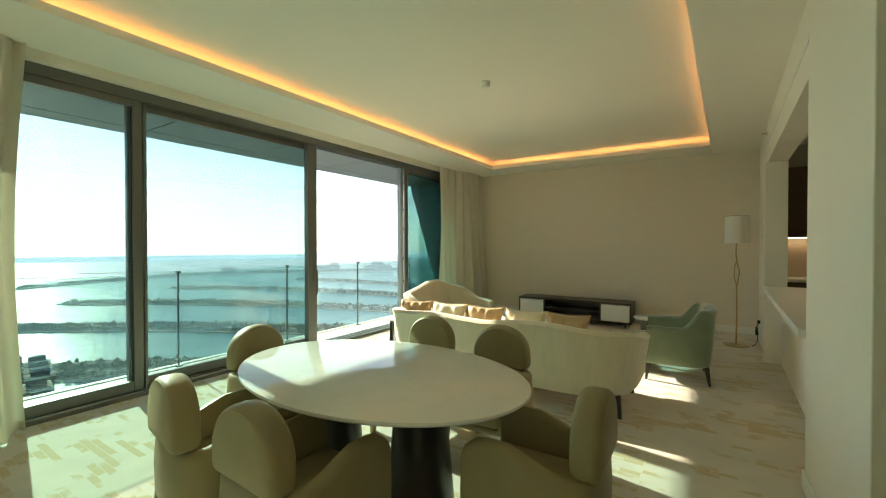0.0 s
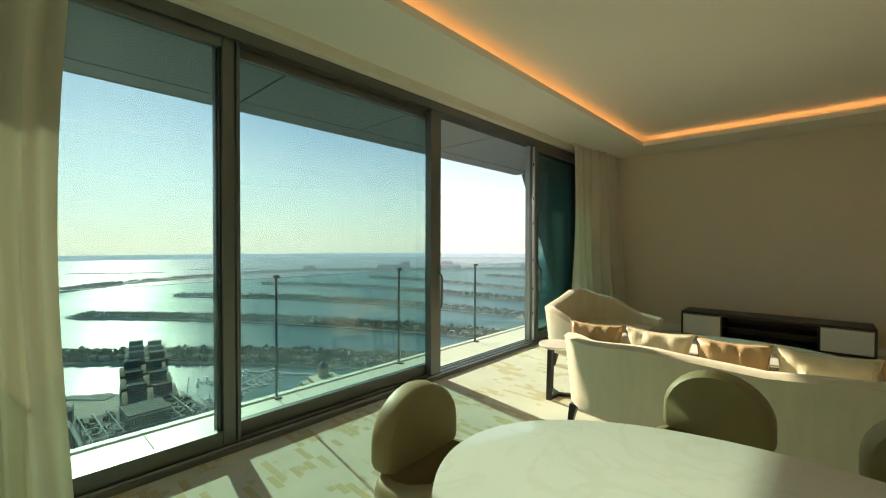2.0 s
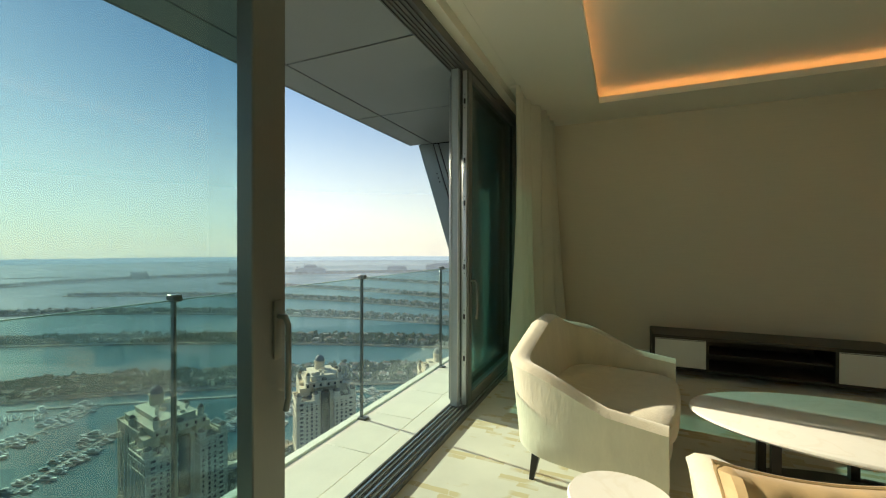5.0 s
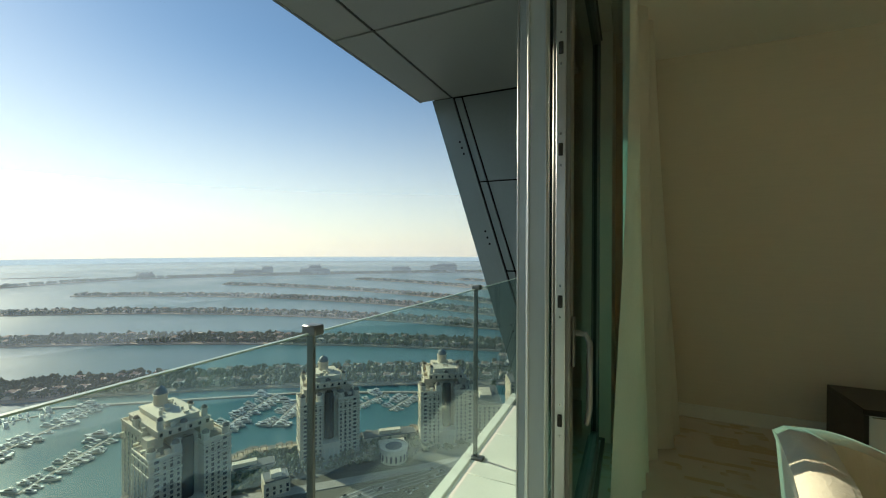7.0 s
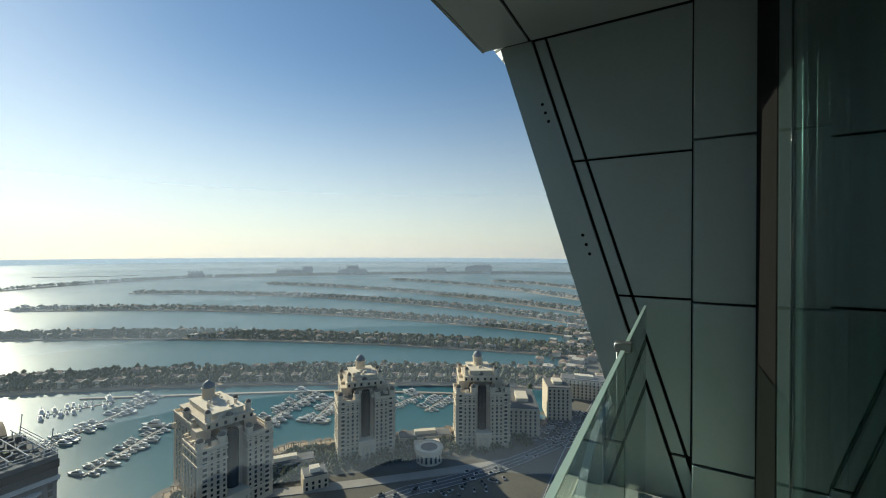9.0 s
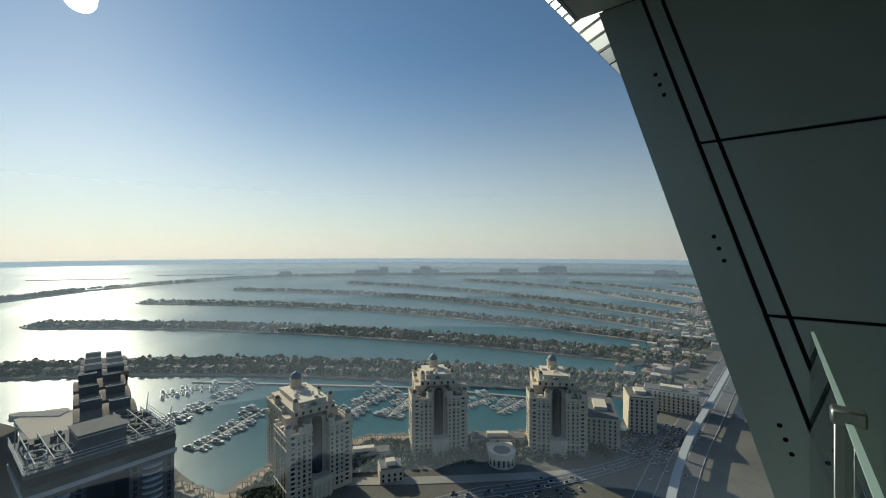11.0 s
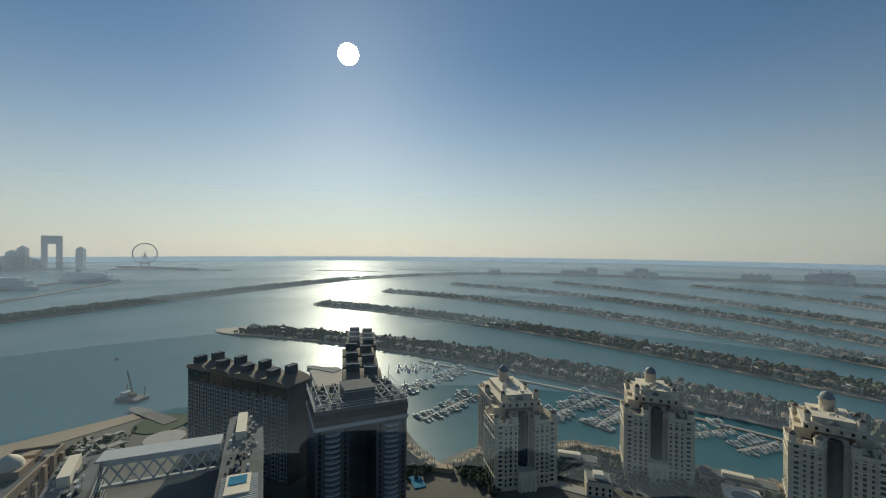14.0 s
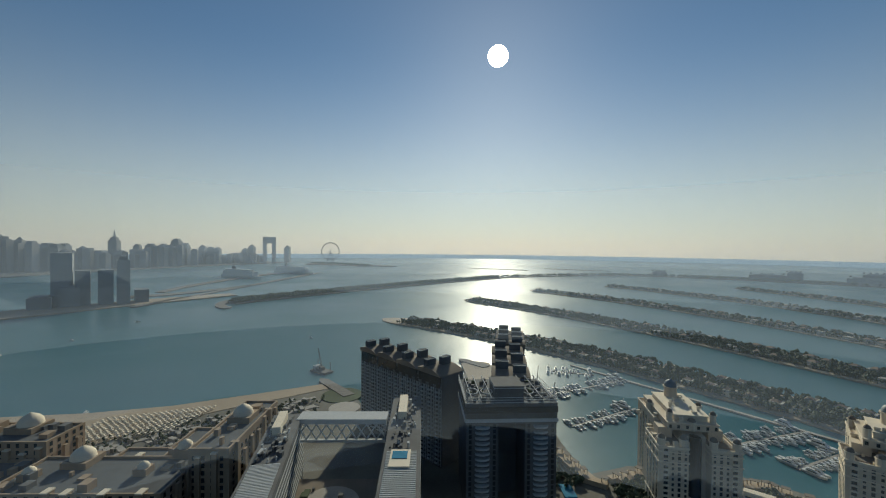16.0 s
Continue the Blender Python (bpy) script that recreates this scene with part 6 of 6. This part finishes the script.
# beach parasols
um = Heap()
for i in range(13):
    for k in range(20):
        c = Vector((-318, -296)).lerp(Vector((-368, -286)), i / 12) + Vector((-.35, 1)).normalized() * k * 4.4 + Vector((rnd.uniform(-.6, .6), rnd.uniform(-.6, .6)))
        um.block(c.x, c.y, SEA + 2.6, .15, .15, 2.1)
        um.hip(c.x, c.y, SEA + 4.7, 2.7, 2.7, .6, rnd.random())
        um.block(c.x + 1.4, c.y, SEA + 2.6, 1.9, .7, .4)
um.put("beach_parasols", M_STONE2, "rows of pale parasols and loungers on the beach", "parasols")

# roads, cars
ROADS = ((((-40, 1500), (-44, 900), (-58, 420)), 34), (((-58, 420), (-64, 300), (-44, 120)), 34), (((-44, 120), (-30, 0), (-80, -300)), 34), (((-60, 400), (-95, 290), (-150, 226)), 12), (((-150, 226), (-196, 150), (-205, 30)), 12))
for pts, w in ROADS:
    rp = bez(*pts, 24)
    r = solid("road", ribbon(rp, w, w, SEA - 1, SEA + 2.7, False), M_ROAD, "dark asphalt road with lane lines", "road", smooth=False)
    for off in (-w * .46, -w * .15, w * .15, w * .46):
        q = []
        for i, p in enumerate(rp):
            d = (rp[min(i + 1, 24)] - rp[max(i - 1, 0)]).normalized()
            q.append(p + Vector((-d.y, d.x)) * off)
        o = part("lane_line", ribbon(q, .3, .3, SEA + 2.65, SEA + 2.75, False), M_ROADLINE, r, smooth=False)
mr = bez((-36, 1500), (-42, 800), (-54, 420), 24) + bez((-54, 420), (-60, 300), (-30, 120), 24)[1:]
mono = thing("monorail", "pale concrete elevated monorail beside the road", "viaduct", kind="structure")
part("beam", ribbon(mr, 5, 5, SEA + 11, SEA + 13.5, False), M_SLATE2, mono, smooth=False)
for p in mr[::2]:
    part("pier", taper(p.x, p.y, SEA, SEA + 11, 1.2, 1.6, 0, 0, 6), M_SLATE2, mono)
solid("car_park", box(-104, -66, 330, 420, SEA, SEA + 2.5), M_ROAD, "dark asphalt car park", "road", smooth=False)
car = thing("car", "parked car seen from high above", "car", (-100, 335, SEA + 2.7), 20, "cars on the roads")
part("body", box(-2.2, 2.2, -.9, .9, .3, .95, .15, 1), M_CAR, car)
part("cabin", loft([[(-1.4, -.8, .95), (1.2, -.8, .95), (1.2, .8, .95), (-1.4, .8, .95)], [(-1, -.65, 1.5), (.6, -.65, 1.5), (.6, .65, 1.5), (-1, .65, 1.5)]]), M_WIN, car)
for x in (-1.4, 1.4):
    part("wheel_pair", box(x - .33, x + .33, -.92, .92, 0, .62, .1, 1), M_RUBBER, car)
for i in range(7):
    for k in range(15):
        if rnd.random() < .7:
            copy_thing(car, pose(-100 + i * 5.4, 336 + k * 5.6, SEA + 2.7, 0, 0, 20 + rnd.uniform(-5, 5)))
for i in range(70):
    pts, w = ROADS[rnd.randrange(5)]
    rp = bez(*pts, 24)
    j = rnd.randrange(0, 24)
    d = (rp[j + 1] - rp[j]).normalized()
    p = rp[j].lerp(rp[j + 1], rnd.random()) + Vector((-d.y, d.x)) * rnd.uniform(-.4, .4) * w
    copy_thing(car, pose(p.x, p.y, SEA + 2.7, 0, 0, math.degrees(math.atan2(d.y, d.x))))
for i in range(70):
    p = Vector((-205, 120)).lerp(Vector((-110, 285)), rnd.random()) + Vector((rnd.uniform(0, 24), rnd.uniform(-22, 0)))
    copy_thing(car, pose(p.x, p.y, SEA + 2.2, 0, 0, rnd.uniform(0, 180)))

# ---- far shore: towers, gate, wheel, ships ----
FAR_TURN = Matrix.Rotation(radians(-3.0), 2)


def turned(x, y):
    """The far shore swung a little about the tower."""
    return FAR_TURN @ Vector((x, y))


def far_tower(x, y, w, d, h, top, turn):
    x, y = turned(x, y)
    t = thing("skyscraper", "tall hazy skyscraper on the far shore", "skyscraper", (x, y, SEA + 2), turn, "towers on the far shore")
    part("shaft", box(-w / 2, w / 2, -d / 2, d / 2, 0, h), M_FAR, t, smooth=False)
    if top == 1:
        part("crown", box(-w / 3, w / 3, -d / 3, d / 3, h, h * 1.08), M_FAR, t, smooth=False)
    elif top == 2:
        part("crown", lathe([(w * .45, h), (w * .3, h * 1.06), (.5, h * 1.12)], 10), M_FAR, t)
    elif top == 3:
        part("crown", box(-w / 3, w / 3, -d / 3, d / 3, h, h * 1.12), M_FAR, t, smooth=False)
        part("spire", lathe([(w * .16, h * 1.12), (.6, h * 1.42)], 8), M_FAR, t)
    return t


solid("far_shore", ribbon(bez(turned(-1700, -2350), turned(-2700, -2150), turned(-3500, -1580), 30), 700, 380, SEA - 2, SEA + 3, False), M_LAND, "low hazy far shore under the skyline", "ground", "structure", smooth=False)
solid("far_beach", ribbon(bez(turned(-620, -1100), turned(-1000, -900), turned(-1250, -690), 24), 170, 60, SEA - 2, SEA + 3, False), M_SAND, "curved far beach with a hotel cluster", "beach", "structure", smooth=False)
for i in range(120):
    t = rnd.random()
    c = bez((-1850, -2330), (-2700, -2080), (-3330, -1640), 40)[int(t * 40)]
    high = 118 + 34 * math.sin(t * 11 + 1) + 30 * rnd.random() - 45 * t
    far_tower(c.x + rnd.uniform(-150, 110), c.y + rnd.uniform(-160, 90), rnd.uniform(34, 62), rnd.uniform(30, 55), high, rnd.choice((0, 1, 1, 2)), rnd.uniform(-25, 25))
far_tower(-2560, -2200, 50, 50, 172, 3, 10)
far_tower(-2790, -1950, 66, 50, 175, 1, 10)
for x, y, w, h in ((-990, -981, 66, 132), (-1000, -938, 48, 88), (-1030, -905, 52, 88), (-1042, -868, 46, 114), (-985, -955, 60, 48), (-1075, -845, 50, 34), (-940, -985, 70, 28)):
    far_tower(x, y, w, w * .6, h, rnd.choice((0, 1)), 38)
gt = thing("gate_tower", "twin-legged gate skyscraper joined at the top", "skyscraper", (*turned(-3400, -1575), SEA + 2), 22)
for s in (-1, 1):
    part("leg", box(-20, 20, s * 36 - 16, s * 36 + 16, 0, 200), M_FAR, gt, smooth=False)
part("bridge", box(-20, 20, -52, 52, 160, 216), M_FAR, gt, smooth=False)
for x, y, h in ((-3330, -1690, 135), (-3450, -1440, 130), (-3300, -1730, 110)):
    far_tower(x, y, 46, 42, h, 2, 0)
fw = thing("ferris_wheel", "giant hazy observation wheel on its island", "wheel", (*turned(-3150, -975), SEA + 2), 15)
R = 66
part("rim", tube([(0, R * math.cos(a * .1309), 104 + R * math.sin(a * .1309)) for a in range(49)], 3.8, 6), M_FAR, fw)
for a in range(16):
    part("spoke", tube([(0, 0, 104), (0, R * math.cos(a * .3927), 104 + R * math.sin(a * .3927))], 0.5, 4), M_FAR, fw)
for s in (-1, 1):
    for q in (-1, 1):
        part("leg", tube([(q * 10, 0, 104), (q * 30, s * 30, 0)], 3.0, 6), M_FAR, fw)
solid("wheel_island", ribbon(bez(turned(-2980, -430), turned(-3080, -720), turned(-3200, -1150), 20), 60, 130, SEA - 2, SEA + 5), M_LAND, "low island under the observation wheel", "island", "structure", smooth=False)
for x, y, a in ((-1930, -900, 60), (-2230, -760, 62)):
    cs = thing("cruise_ship", "large white cruise ship at the far terminal", "ship", (x, y, SEA), a, "cruise ships")
    part("hull", loft([[(f * 140, -w * 17, 12), (f * 140, -w * 13, 0), (f * 140, w * 13, 0), (f * 140, w * 17, 12)] for f, w in ((-1, .85), (-.5, 1), (.5, 1), (.8, .7), (1, .05))]), M_HULL, cs, smooth=False)
    part("decks", box(-125, 95, -14, 14, 12, 32), M_HULL, cs, smooth=False)
    part("upper_decks", box(-110, 70, -11, 11, 32, 40), M_HULL, cs, smooth=False)
    part("funnel", box(-70, -52, -6, 6, 40, 56, 2, 1), M_FAR, cs)
